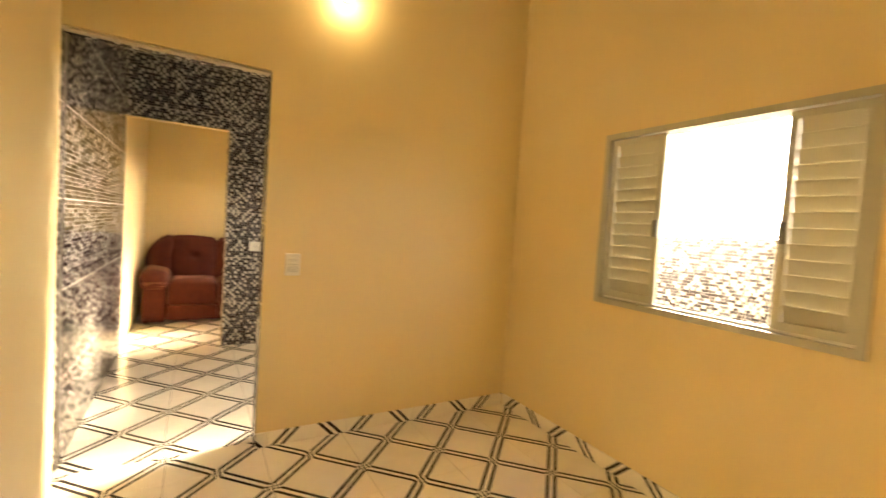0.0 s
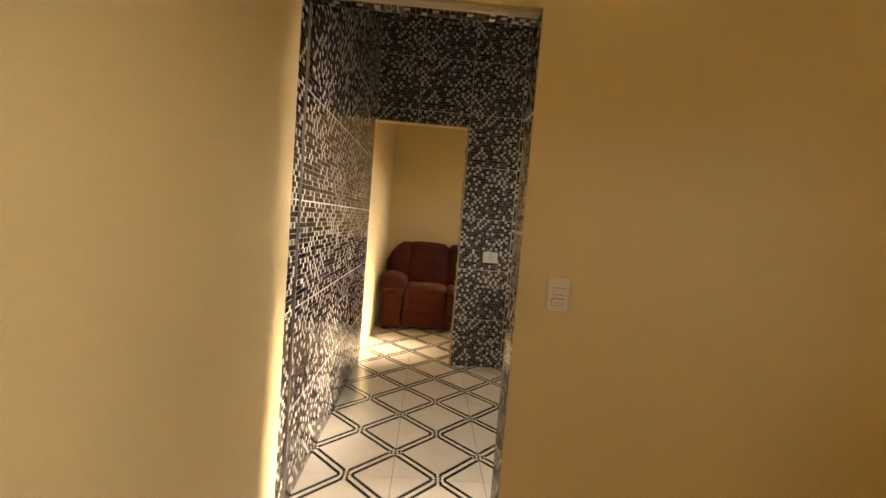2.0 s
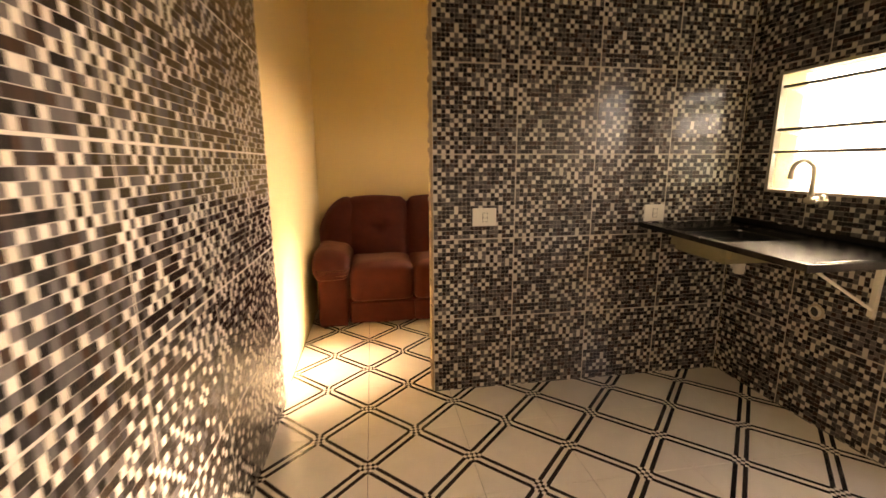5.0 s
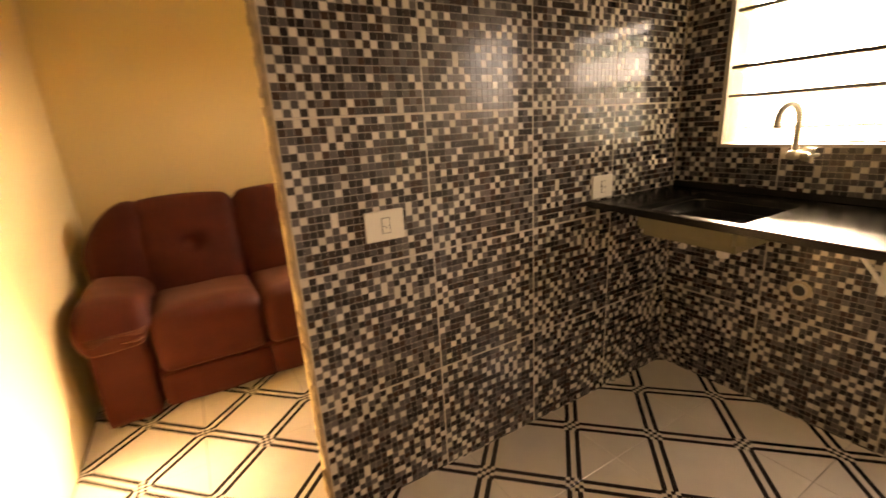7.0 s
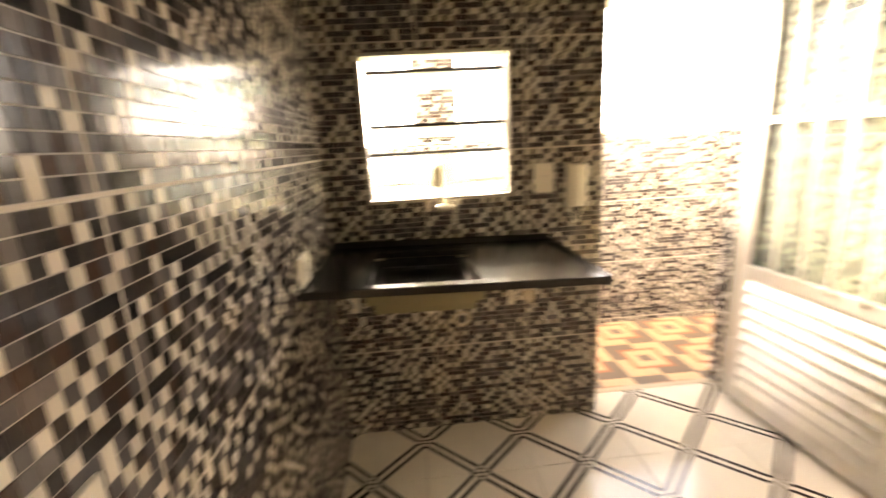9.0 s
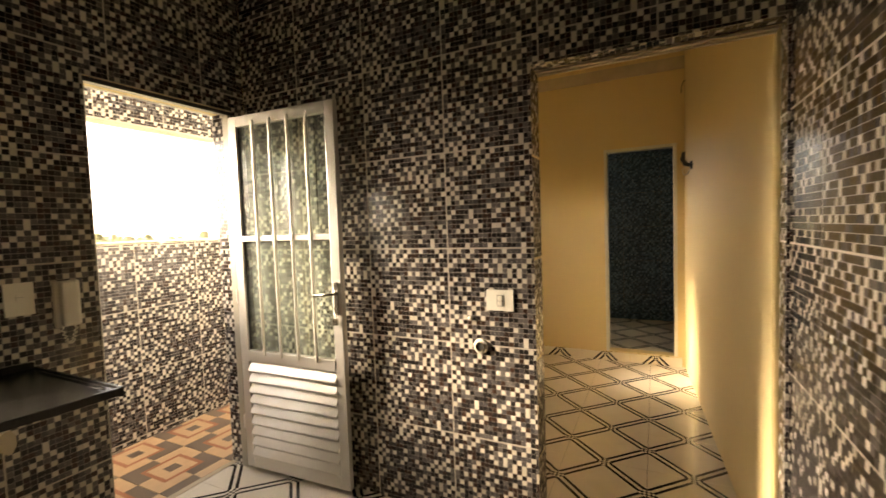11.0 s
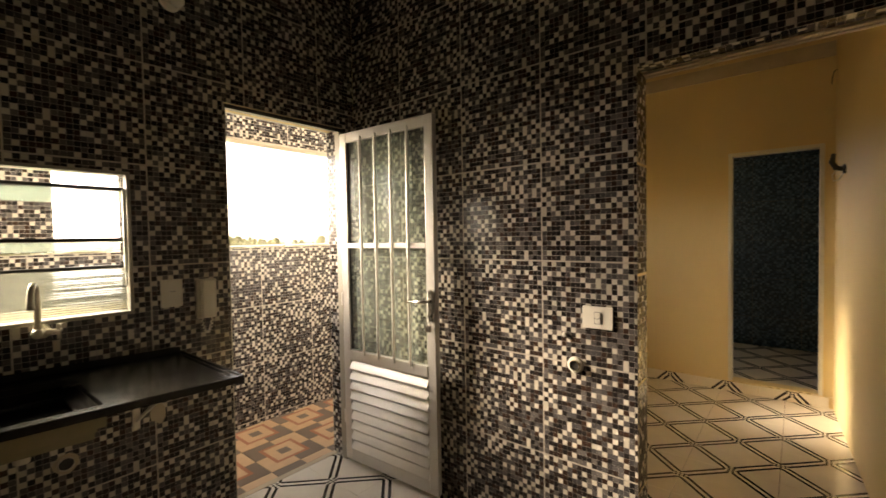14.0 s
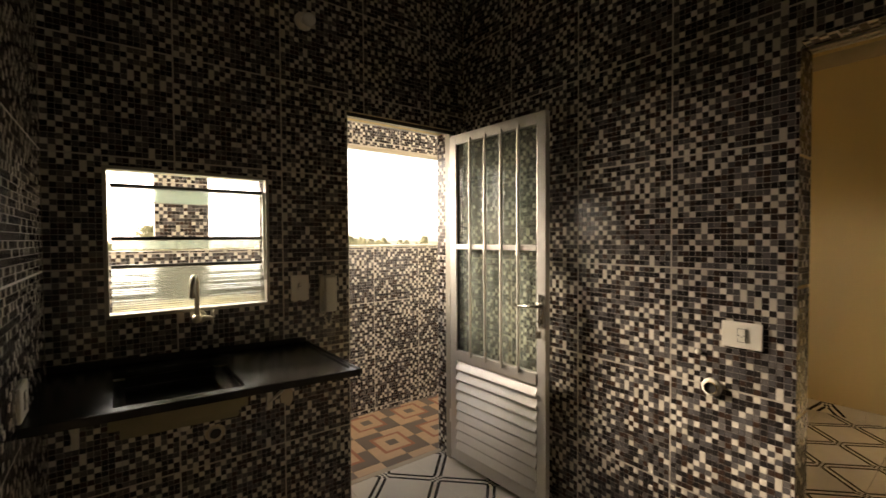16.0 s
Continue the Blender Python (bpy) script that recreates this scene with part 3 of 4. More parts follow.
def gooseneck_tap():
    p = hub("tap", facing(XE, 4.565, 1.1, -106), "cream wall-mounted gooseneck tap below the window", "tap")
    CREAM = mat("cream_chrome", (0.66, 0.6, 0.48), 0.22, 0.35, var=0.05)
    smooth(part("flange", tube([(0, 0.0, 0), (0, -0.012, 0)], [0.03, 0.024], 18), CREAM, p))
    smooth(part("body", tube([(0, -0.012, 0), (0, -0.07, 0), (0, -0.085, 0.0)], [0.017, 0.019, 0.012], 16), CREAM, p))
    pts = [(0, -0.06, 0.012), (0, -0.06, 0.13)] + [(0, -0.06 - 0.05 + 0.05 * math.cos(radians(a)), 0.13 + 0.055 * math.sin(radians(a))) for a in range(20, 181, 20)] + [(0, -0.162, 0.1)]
    smooth(part("spout", tube(pts, [0.0105] * (len(pts) - 1) + [0.0125], 12), CREAM, p))
    k = part("handle_hub", tube([(0.02, -0.045, 0), (0.06, -0.05, 0.0)], [0.012, 0.009], 12), CREAM, p)
    for a in range(0, 360, 90):
        c, s_ = math.cos(radians(a)), math.sin(radians(a))
        part("handle_arm", tube([(0.056, -0.05, 0), (0.058, -0.05 + 0.028 * c, 0.028 * s_)], [0.006, 0.0075], 8), CREAM, k)
    return p


gooseneck_tap()


def intercom():
    p = hub("intercom", facing(XE, 3.974, 1.155, -90), "cream plastic intercom handset with a coiled cord", "intercom")
    part("base", box(-0.045, 0.045, -0.022, 0.0, -0.095, 0.095, 0.008, 3), PLASTIC, p)
    h = box(-0.03, 0.03, -0.055, -0.0225, -0.09, 0.092, 0.012, 4)
    for v in h.verts:
        v.co.y += 0.014 * (1 - (v.co.z / 0.09) ** 2)
    part("handset", h, PLASTIC, p)
    part("button_bar", box(-0.012, 0.012, -0.046, -0.0425, -0.005, 0.0, 0.001), DARK, p, "small grey button")
    pts = []
    for k in range(61):
        u = k / 60
        cx, cz = 0.025 - 0.055 * u - 0.0 * u, -0.09 - 0.075 * math.sin(math.pi * u)
        pts.append((cx + 0.006 * math.cos(k * 1.3), -0.02 + 0.006 * math.sin(k * 1.3), cz))
    part("cord", tube(pts, 0.0028, 6), PLASTIC, p, "coiled cream cord")
    return p


intercom()

valve = hub("pipe_stub", facing(0.991, YS, 0.863, 180), "brass pipe stub with a pale collar in the tiled wall", "pipe")
BRASS = mat("brass", (0.5, 0.38, 0.2), 0.3, 0.8, var=0.15, scale=20)
smooth(part("collar", tube([(0, 0.001, 0), (0, -0.01, 0), (0, -0.012, 0)], [0.036, 0.034, 0.026], 20), PLASTIC, valve))
smooth(part("stub", tube([(0, -0.012, 0), (0, -0.02, 0)], [0.023, 0.022], 18, caps=False), BRASS, valve))
part("bore", tube([(0, -0.013, 0), (0, -0.014, 0)], 0.021, 16), DARK, valve)
knob = hub("wall_plug", facing(1.04, YS, 0.99, 180), "small white plastic plug in the tiled wall", "plug")
smooth(part("cap", tube([(0, 0, 0), (0, -0.008, 0), (0, -0.011, 0)], [0.012, 0.011, 0.006], 14), PLASTIC, knob))

waste = hub("waste_outlet", facing(XE, 4.512, 0.565, -90), "open waste pipe end in a cement patch on tiles", "pipe")
ring = bmesh.new()
rnd = random.Random(5)
c0 = ring.verts.new((0, -0.003, 0))
rim = [ring.verts.new(((0.036 + 0.008 * rnd.random()) * math.cos(a), -0.0025, (0.036 + 0.008 * rnd.random()) * math.sin(a))) for a in [k * math.pi / 10 for k in range(20)]]
for k in range(20):
    ring.faces.new((c0, rim[(k + 1) % 20], rim[k]))
part("patch", ring, CEMENT, waste, "uneven cement patch")
smooth(part("pipe", tube([(0, -0.003, 0), (0, -0.02, 0)], [0.026, 0.025], 18, caps=False), PLASTIC, waste))
part("bore", tube([(0, -0.004, 0), (0, -0.005, 0)], 0.0245, 16), DARK, waste)


def cement_patch(m, label, seed, shape):
    rnd = random.Random(seed)
    bm = bmesh.new()
    c = bm.verts.new((0, -0.004, 0))
    n = 18
    ringv = [bm.verts.new((shape[0] * (0.8 + 0.4 * rnd.random()) * math.cos(2 * math.pi * k / n), -0.0015, shape[1] * (0.8 + 0.4 * rnd.random()) * math.sin(2 * math.pi * k / n))) for k in range(n)]
    for k in range(n):
        bm.faces.new((c, ringv[(k + 1) % n], ringv[k]))
    ob = thing("cement_patch", bm, CEMENT, label, "patch")
    ob.matrix_world = m
    return ob


cement_patch(facing(XE, 4.19, 0.66, -90), "tan cement smear on the mosaic tiles", 3, (0.032, 0.045))


def ribbed_sheet(x0, x1, ya, yb, z0, z1, ribs):
    """A glass sheet with rounded horizontal ribs on its front."""
    bm = bmesh.new()
    per, rnd = 6, random.Random(5)
    n = ribs * per
    swell = [rnd.uniform(0.0012, 0.0026) for _ in range(ribs)]
    front = []
    for k in range(n + 1):
        z = z0 + (z1 - z0) * k / n
        bulge = swell[min(k // per, ribs - 1)] * abs(math.sin(math.pi * (k % per) / per))
        front.append([bm.verts.new((x, ya + 0.0026 - bulge, z)) for x in (x0, x1)])
    back = [[bm.verts.new((x, yb, z)) for x in (x0, x1)] for z in (z0, z1)]
    for a, b in zip(front, front[1:]):
        bm.faces.new((a[0], a[1], b[1], b[0]))
    bm.faces.new((back[0][1], back[0][0], back[1][0], back[1][1]))
    bm.faces.new((back[0][0], back[0][1], front[0][1], front[0][0]))
    bm.faces.new((front[-1][0], front[-1][1], back[1][1], back[1][0]))
    for i in (0, 1):
        bm.faces.new([f[i] for f in front] + [back[1][i], back[0][i]])
    bmesh.ops.recalc_face_normals(bm, faces=bm.faces[:])
    return bm


def louvre_window():
    w = hub("window_2", facing(XE, 0, 0, -90), "small aluminium louvre window with ribbed panes tilted open", "window", kind="structure")
    y0, y1, z0, z1 = -WIN_K[1], -WIN_K[0], WIN_K[2], WIN_K[3]
    for n, bm in frame_bars(y0, y1, z0, z1, 0.013, 0.004, 0.045):
        part(n, bm, FRAME, w)
    RAIL = mat("dark_rail", (0.1, 0.095, 0.085), 0.4, 0.5)
    glass = ribbed_glass(0.06, "Z")
    glass.node_tree.nodes["Principled BSDF"].inputs["Transmission Weight"].default_value = 0.72
    for zi, drop in ((1.66, 0.05), (1.445, 0.045)):
        tilt = math.degrees(math.atan2(drop, 0.18))
        v = new("louvre")
        v.parent = w
        v.matrix_basis = pose(0, 0.012, zi, -tilt, 0, 0)
        part("rail", box(y0 + 0.021, y1 - 0.021, -0.005, 0.012, -0.006, 0.007, 0.002), RAIL, v)
        g = part("pane", box(y0 + 0.024, y1 - 0.024, 0.012, 0.19, -0.002, 0.002), glass, v, "ribbed greenish glass")
        g.visible_shadow = False
    part("rail", box(y0 + 0.021, y1 - 0.021, 0.006, 0.026, 1.326, 1.338, 0.002), RAIL, w)
    frosted = ribbed_glass(0.17, "Z")
    frosted.node_tree.nodes["Bump"].inputs["Strength"].default_value = 0.03
    frosted.node_tree.nodes["Principled BSDF"].inputs["Base Color"].default_value = (0.84, 0.9, 0.82, 1)
    frosted.node_tree.nodes["Principled BSDF"].inputs["Transmission Weight"].default_value = 0.85
    g = part("pane", ribbed_sheet(y0 + 0.0215, y1 - 0.0215, 0.014, 0.019, z0 + 0.021, 1.325, 20), frosted, w, "ribbed frosted glass")
    g.visible_shadow = False
    lever = part("lever_bar", box(y1 - 0.034, y1 - 0.02, -0.02, -0.004, 1.3, 1.66, 0.003), ALU_PALE, w)
    part("lever", tube([(y1 - 0.027, -0.012, 1.4), (y1 - 0.034, -0.04, 1.3), (y1 - 0.036, -0.05, 1.25)], 0.005, 8), ALU_PALE, lever)
    return w


def ribbed_glass(rough=0.1, bands="X"):
    m = bpy.data.materials.new("ribbed_glass")
    m.use_nodes = True
    nt = m.node_tree
    b = nt.nodes["Principled BSDF"]
    b.inputs["Transmission Weight"].default_value, b.inputs["Roughness"].default_value = 1.0, rough
    b.inputs["Base Color"].default_value, b.inputs["IOR"].default_value = (0.84, 0.96, 0.89, 1), 1.35
    tc, wv, bp = nt.nodes.new("ShaderNodeTexCoord"), nt.nodes.new("ShaderNodeTexWave"), nt.nodes.new("ShaderNodeBump")
    wv.bands_direction = bands
    wv.inputs["Scale"].default_value, wv.inputs["Distortion"].default_value = 34, 0.5
    bp.inputs["Strength"].default_value, bp.inputs["Distance"].default_value = 0.45, 0.002
    nt.links.new(tc.outputs["Object"], wv.inputs["Vector"])
    nt.links.new(wv.outputs["Fac"], bp.inputs["Height"])
    nt.links.new(bp.outputs[0], b.inputs["Normal"])
    return m


louvre_window()

# terrace door: frame in the opening, leaf swung back to the south wall
dfr = hub("door_frame_terrace", facing(XE + 0.012, 0, 0, -90), "pale aluminium door frame to the terrace", "door frame", kind="structure")
for n, bm in frame_bars(-DOOR_E[1], -DOOR_E[0], -0.005, DOOR_E[2], 0.016, 0.012, 0.06, False):
    part(n, bm, FRAME, dfr)
part("head_seal", box(-DOOR_E[1] + 0.001, -DOOR_E[0] - 0.001, -0.007, -0.0005, DOOR_E[2] - 0.024, DOOR_E[2] - 0.004), DARK, dfr)
part("threshold", box(-DOOR_E[1], -DOOR_E[0], 0.13, 0.17, -0.02, 0.004, 0.002), CEMENT, dfr)


def door_leaf():
    d = hub("door_1", pose(2.468, 3.152, 0, 0, 0, 182.6), "brushed aluminium door, upper glass behind bars, lower louvres, swung open", "door", kind="structure")
    w, z0, z1, y0, y1 = 0.742, 0.03, 2.085, -0.004, 0.03
    for n, bm in (("stile", box(0, 0.058, y0, y1, z0, z1, 0.004)), ("stile", box(w - 0.058, w, y0, y1, z0, z1, 0.004)), ("top_rail", box(0.0585, w - 0.0585, y0, y1, z1 - 0.06, z1, 0.004)),
                  ("bottom_rail", box(0.0585, w - 0.0585, y0, y1, z0, z0 + 0.075, 0.004)), ("lock_rail", box(0.0585, w - 0.0585, y0 - 0.004, y1, 0.672, 0.735, 0.004)),
                  ("middle_rail", box(0.0585, w - 0.0585, y0 - 0.002, y1, 1.372, 1.402, 0.003))):
        part(n, bm, ALU, d)
    n = 9
    step = (0.672 - z0 - 0.075) / n
    slat = bmesh.new()
    prof = [(0.004, -0.004), (-0.019, step * 0.0), (-0.0225, step * 0.08), (-0.021, step * 0.17), (-0.007, step * 0.55), (0.01, step * 0.98), (0.013, step * 1.06), (0.016, step * 1.06), (0.013, step * 0.92), (-0.013, step * 0.16), (0.005, 0.0)]
    ends = [[slat.verts.new((x, py, pz)) for py, pz in prof] for x in (0.0585, w - 0.0585)]
    m = len(prof)
    for k in range(m):
        slat.faces.new((ends[0][k], ends[0][(k + 1) % m], ends[1][(k + 1) % m], ends[1][k]))
    slat.faces.new(ends[0][::-1])
    slat.faces.new(ends[1])
    bmesh.ops.recalc_face_normals(slat, faces=slat.faces[:])
    me = mesh_of("louvre_slat", slat, ALU)
    for k in range(n):
        ob = new("louvre_slat", me)
        ob.parent = d
        ob.location = (0, 0.006, z0 + 0.075 + k * step)
    bar = mesh_of("bar", tube([(0, -0.009, 0.715), (0, -0.009, 2.045)], 0.0085, 8), ALU_PALE)
    for k in range(4):
        x = 0.0585 + (w - 0.117) * (k + 1) / 5 + 0.006
        ob = new("bar", bar)
        ob.parent = d
        ob.location = (x, 0, 0)
        for z in (0.74, 1.36, 1.41, 2.03):
            part("bar_clip", box(-0.011, 0.011, -0.0155, -0.0045, z - 0.008, z + 0.008, 0.002), ALU, ob)
    glass = ribbed_glass(0.03)
    glass.node_tree.nodes["Bump"].inputs["Strength"].default_value = 0.04
    for sheet in (glass, GLASS):
        film = sheet.node_tree.nodes["Principled BSDF"].inputs
        film["Transmission Weight"].default_value, film["Base Color"].default_value = 0.9, (0.8, 0.88, 0.78, 1)
    for a, b, sheet, note in ((0.736, 1.371, GLASS, "clear greenish glass pane"), (1.403, 2.024, glass, "faintly ribbed greenish glass pane")):
        g = part("pane", box(0.06, w - 0.06, 0.013, 0.017, a, b), sheet, d, note)
        g.visible_shadow = False
    part("gasket", box(0.0588, 0.066, 0.008, 0.022, 0.736, 2.024), DARK, d)
    hx = w - 0.03
    plate = part("lock_plate", box(hx - 0.014, hx + 0.014, -0.012, -0.0042, 0.98, 1.15, 0.003), CHROME, d)
    smooth(part("lever_handle", tube([(hx, -0.012, 1.09), (hx, -0.05, 1.09), (hx - 0.02, -0.056, 1.09), (hx - 0.115, -0.054, 1.082)], [0.009, 0.009, 0.009, 0.0075], 10), CHROME, plate))
    part("cylinder", tube([(hx, -0.012, 1.012), (hx, -0.024, 1.012)], 0.009, 12), CHROME, plate)
    lock = part("padlock", box(hx - 0.018, hx + 0.012, -0.03, -0.012, 0.925, 0.962, 0.004), CHROME, d, "small hanging padlock")
    part("shackle", tube([(hx - 0.013, -0.021, 0.962)] + [(hx - 0.003 - 0.01 * math.cos(radians(a)), -0.021, 0.972 + 0.012 * math.sin(radians(a))) for a in range(0, 181, 30)] + [(hx + 0.007, -0.021, 0.962)], 0.0025, 6), CHROME, lock)
    for z in (0.3, 1.05, 1.85):
        part("hinge", tube([(-0.004, 0.0, z - 0.04), (-0.004, 0.0, z + 0.04)], 0.008, 10), ALU, d)
    return d


door_leaf()

# rough plaster edge of the living-room doorway
edge = bmesh.new()
rnd = random.Random(11)
for k in range(84):
    z = k * DOOR_L[2] / 84
    d = 0.003 + 0.02 * abs(noise.noise((k * 0.9, 3.1, 0))) + 0.007 * rnd.random()
    box(DOOR_L[1] - d, DOOR_L[1] + 0.0005, YN + 0.0005 + 0.006 * rnd.random(), YN + 0.05 + 0.03 * rnd.random(), z, z + DOOR_L[2] / 84 - 0.0003, 0.0012, 1, bm=edge)
thing("trim_doorway", edge, mat("chipped_plaster", (0.37, 0.275, 0.18), 0.9, var=0.45, scale=38, bump=0.6, bscale=160), "chipped bare plaster edge of the doorway", "trim", kind="structure")
sof = box(-0.13, OPEN_B[1] - 0.001, YB + 0.004, YB + 0.026, OPEN_B[2] - 0.012, OPEN_B[2] - 0.001, 0.002)
box(-0.13, OPEN_B[1] - 0.001, YB + 0.034, YB + 0.058, OPEN_B[2] - 0.01, OPEN_B[2] - 0.001, 0.002, bm=sof)
thing("trim_opening", sof, CEMENT, "bare plaster strips under the opening's lintel", "trim", kind="structure")
thing("trim_corner", box(-0.143, -0.131, YB - 0.012, YB + 0.0, 0.0, OPEN_B[2] + 0.1, 0.003), PAINT, "painted corner bead beside the mosaic tiles", "trim", kind="structure")

# ---- living room: sofa ----
def cushion(x0, x1, y0, y1, z0, z1, r, puff=0.0, n=10):
    """A soft block: rounded edges and a slightly swollen skin."""
    bm = bmesh.new()
    bmesh.ops.create_cube(bm, size=2)
    bmesh.ops.subdivide_edges(bm, edges=bm.edges[:], cuts=n, use_grid_fill=True)
    h = Vector(((x1 - x0) / 2, (y1 - y0) / 2, (z1 - z0) / 2))
    c = Vector(((x0 + x1) / 2, (y0 + y1) / 2, (z0 + z1) / 2))
    for v in bm.verts:
        p = Vector([v.co[i] * h[i] for i in range(3)])
        core = Vector([max(-(h[i] - r), min(h[i] - r, p[i])) for i in range(3)])
        d = p - core
        q = core + d.normalized() * r if d.length > 1e-6 else p
        s = [(1 - v.co[i] ** 2) for i in range(3)]
        out = Vector([v.co[i] * puff * s[(i + 1) % 3] * s[(i + 2) % 3] if abs(v.co[i]) > 0.98 else 0 for i in range(3)])
        w = noise.noise(p * 7 + c) * 0.006
        v.co = c + q + out + d.normalized() * w
    return bm


def sofa():
    p = hub("sofa", pose(-0.1, 6.11, 0), "brown suede two-seat recliner sofa against the yellow wall", "sofa")
    W = 1.52
    smooth(part("base", cushion(0.24, W - 0.24, 0.03, 0.8, 0.03, 0.24, 0.03, 0.004), LEATHER, p))
    for x in (0, 1):
        a = 0.262 + x * (W - 0.52) / 2
        b = a + (W - 0.52) / 2 - 0.006
        seat = cushion(a, b, -0.004, 0.66, 0.215, 0.5, 0.045, 0.012, 14)
        for v in seat.verts:
            if v.co.z > 0.42:
                v.co.z += 0.022 * math.exp(-((v.co.y - 0.1) / 0.12) ** 2) * (1 - (2 * (v.co.x - a) / (b - a) - 1) ** 4)
        smooth(part("seat_cushion", seat, LEATHER, p))
        back = cushion(a - 0.035 * (x == 0), b + 0.035 * (x == 1), 0.0, 0.25, 0.0, 0.59, 0.06, 0.03, 18)
        cx = (a + b) / 2
        for v in back.verts:
            if v.co.y < 0.12:
                d = math.hypot(v.co.x - cx, v.co.z - 0.33)
                v.co.y += 0.045 * math.exp(-(d / 0.035) ** 2) + 0.014 * math.exp(-((v.co.z - 0.33) / 0.022) ** 2) * math.exp(-(d / 0.13) ** 2)
                for s_ in (-1, 1):
                    e = abs((v.co.x - cx) * 0.75 + s_ * (v.co.z - 0.33) * 0.9)
                    v.co.y += 0.007 * math.exp(-(e / 0.02) ** 2) * math.exp(-(d / 0.16) ** 2)
        ob = smooth(part("back_cushion", back, LEATHER, p))
        ob.matrix_basis = pose(0, 0.47, 0.42, -13, 0, 0)
        smooth(part("footrest", cushion(a, b, 0.004, 0.05, 0.045, 0.212, 0.012, 0.003), LEATHER, p))
    for s_ in (0, 1):
        a, b = (0.0, 0.25) if s_ == 0 else (W - 0.25, W)
        arm = smooth(part("arm", cushion(a + 0.012, b - 0.006, -0.004, 0.8, 0.02, 0.45, 0.028, 0.01), LEATHER, p))
        pad = cushion(a - 0.01, b + 0.015, -0.03, 0.66, 0.445, 0.62, 0.055, 0.014, 14)
        for v in pad.verts:
            u = (v.co.x - a) / (b - a)
            u = u if s_ == 0 else 1 - u
            v.co.z -= 0.05 * max(0, u - 0.35) * (v.co.z > 0.55)
            v.co.z -= 0.08 * max(0, (0.12 - v.co.y) / 0.15) ** 2 * (v.co.z > 0.5)
        smooth(part("arm_pad", pad, LEATHER, arm))
        lo, hi = (a + 0.0, b + 0.06) if s_ == 0 else (a - 0.06, b)
        wing = cushion(lo, hi, 0.0, 0.24, -0.08, 0.46, 0.075, 0.02, 12)
        for v in wing.verts:
            u = (v.co.x - lo) / (hi - lo)
            u = 1 - u if s_ == 0 else u
            if v.co.z > 0.1:
                v.co.z -= 0.3 * max(0, u - 0.25) ** 1.7 * (v.co.z - 0.1) / 0.36
        ob = smooth(part("wing", wing, LEATHER, p))
        ob.matrix_basis = pose(0, 0.505, 0.545, -11, 0, 0)
    smooth(part("back_shell", cushion(0.05, W - 0.05, 0.66, 0.84, 0.03, 0.88, 0.06, 0.01), LEATHER, p))
    for x in (0.06, W - 0.06):
        for y in (0.06, 0.74):
            part("foot", tube([(x, y, 0), (x, y, 0.032)], [0.02, 0.024], 10), DARK, p)
    return p


sofa()

# ---- distance ----
GRASS = mat("dry_grass", (0.27, 0.25, 0.13), 0.9, var=0.35, scale=0.05, bump=0.2)
ground = thing("ground", box(-1500, 1500, -1500, 1500, -6.6, -6.0), GRASS, "grassy ground far below the terrace", "ground", kind="structure")
BARK = mat("bark", (0.12, 0.085, 0.055), 0.9, var=0.3, scale=4, bump=0.5)
LEAF = mat("foliage", (0.11, 0.12, 0.06), 0.7, var=0.45, scale=0.8, bump=0.2)

_n = LEAF.node_tree
_tr, _mx = _n.nodes.new("ShaderNodeBsdfTranslucent"), _n.nodes.new("ShaderNodeMixShader")
_tr.inputs[0].default_value, _mx.inputs[0].default_value = (0.42, 0.4, 0.24, 1), 0.7
_n.links.new(_n.nodes["Principled BSDF"].outputs[0], _mx.inputs[1])
_n.links.new(_tr.outputs[0], _mx.inputs[2])
_n.links.new(_mx.outputs[0], _n.nodes["Material Output"].inputs[0])


def tree(x, y, h, seed):
    rnd = random.Random(seed)
    t = hub("tree", pose(x, y, -6.0), "leafy green tree in the hazy distance", "tree", "distant trees")
    trunk = tube([(0, 0, 0), (0.1, 0.05, h * 0.25), (0.0, 0.1, h * 0.55), (0.1, 0, h * 0.8)], [0.28, 0.22, 0.14, 0.05], 8)
    for k in range(5):
        a = rnd.random() * 6.28
        tube([(0, 0.05, h * (0.3 + 0.08 * k)), (math.cos(a) * h * 0.12, math.sin(a) * h * 0.12, h * (0.45 + 0.07 * k)), (math.cos(a) * h * 0.22, math.sin(a) * h * 0.22, h * (0.52 + 0.08 * k))], [0.11, 0.07, 0.03], 6, bm=trunk)
    part("trunk", trunk, BARK, t)
    verts, faces = [], []
    for k in range(60):
        a, u = rnd.random() * 6.28, rnd.random()
        zc = h * (0.38 + 0.6 * u)
        rr = h * 0.3 * math.sqrt(rnd.random()) * (1.15 - abs(u - 0.4) * 1.2)
        c = Vector((math.cos(a) * rr, math.sin(a) * rr, zc))
        for q in range(26):
            o = Vector((rnd.gauss(0, 1), rnd.gauss(0, 1), rnd.gauss(0, 0.8))) * h * 0.045
            s1 = Vector((rnd.gauss(0, 1), rnd.gauss(0, 1), rnd.gauss(0, 1))).normalized() * h * 0.03
            s2 = s1.orthogonal().normalized() * h * 0.018
            n = len(verts)
            verts += [c + o - s1, c + o + s2, c + o + s1, c + o - s2]
            faces.append((n, n + 1, n + 2, n + 3))
    me = bpy.data.meshes.new("crown")
    me.from_pydata([tuple(v) for v in verts], [], faces)
    me.materials.append(LEAF)
    crown = new("crown", me)
    crown.parent = t
    return t


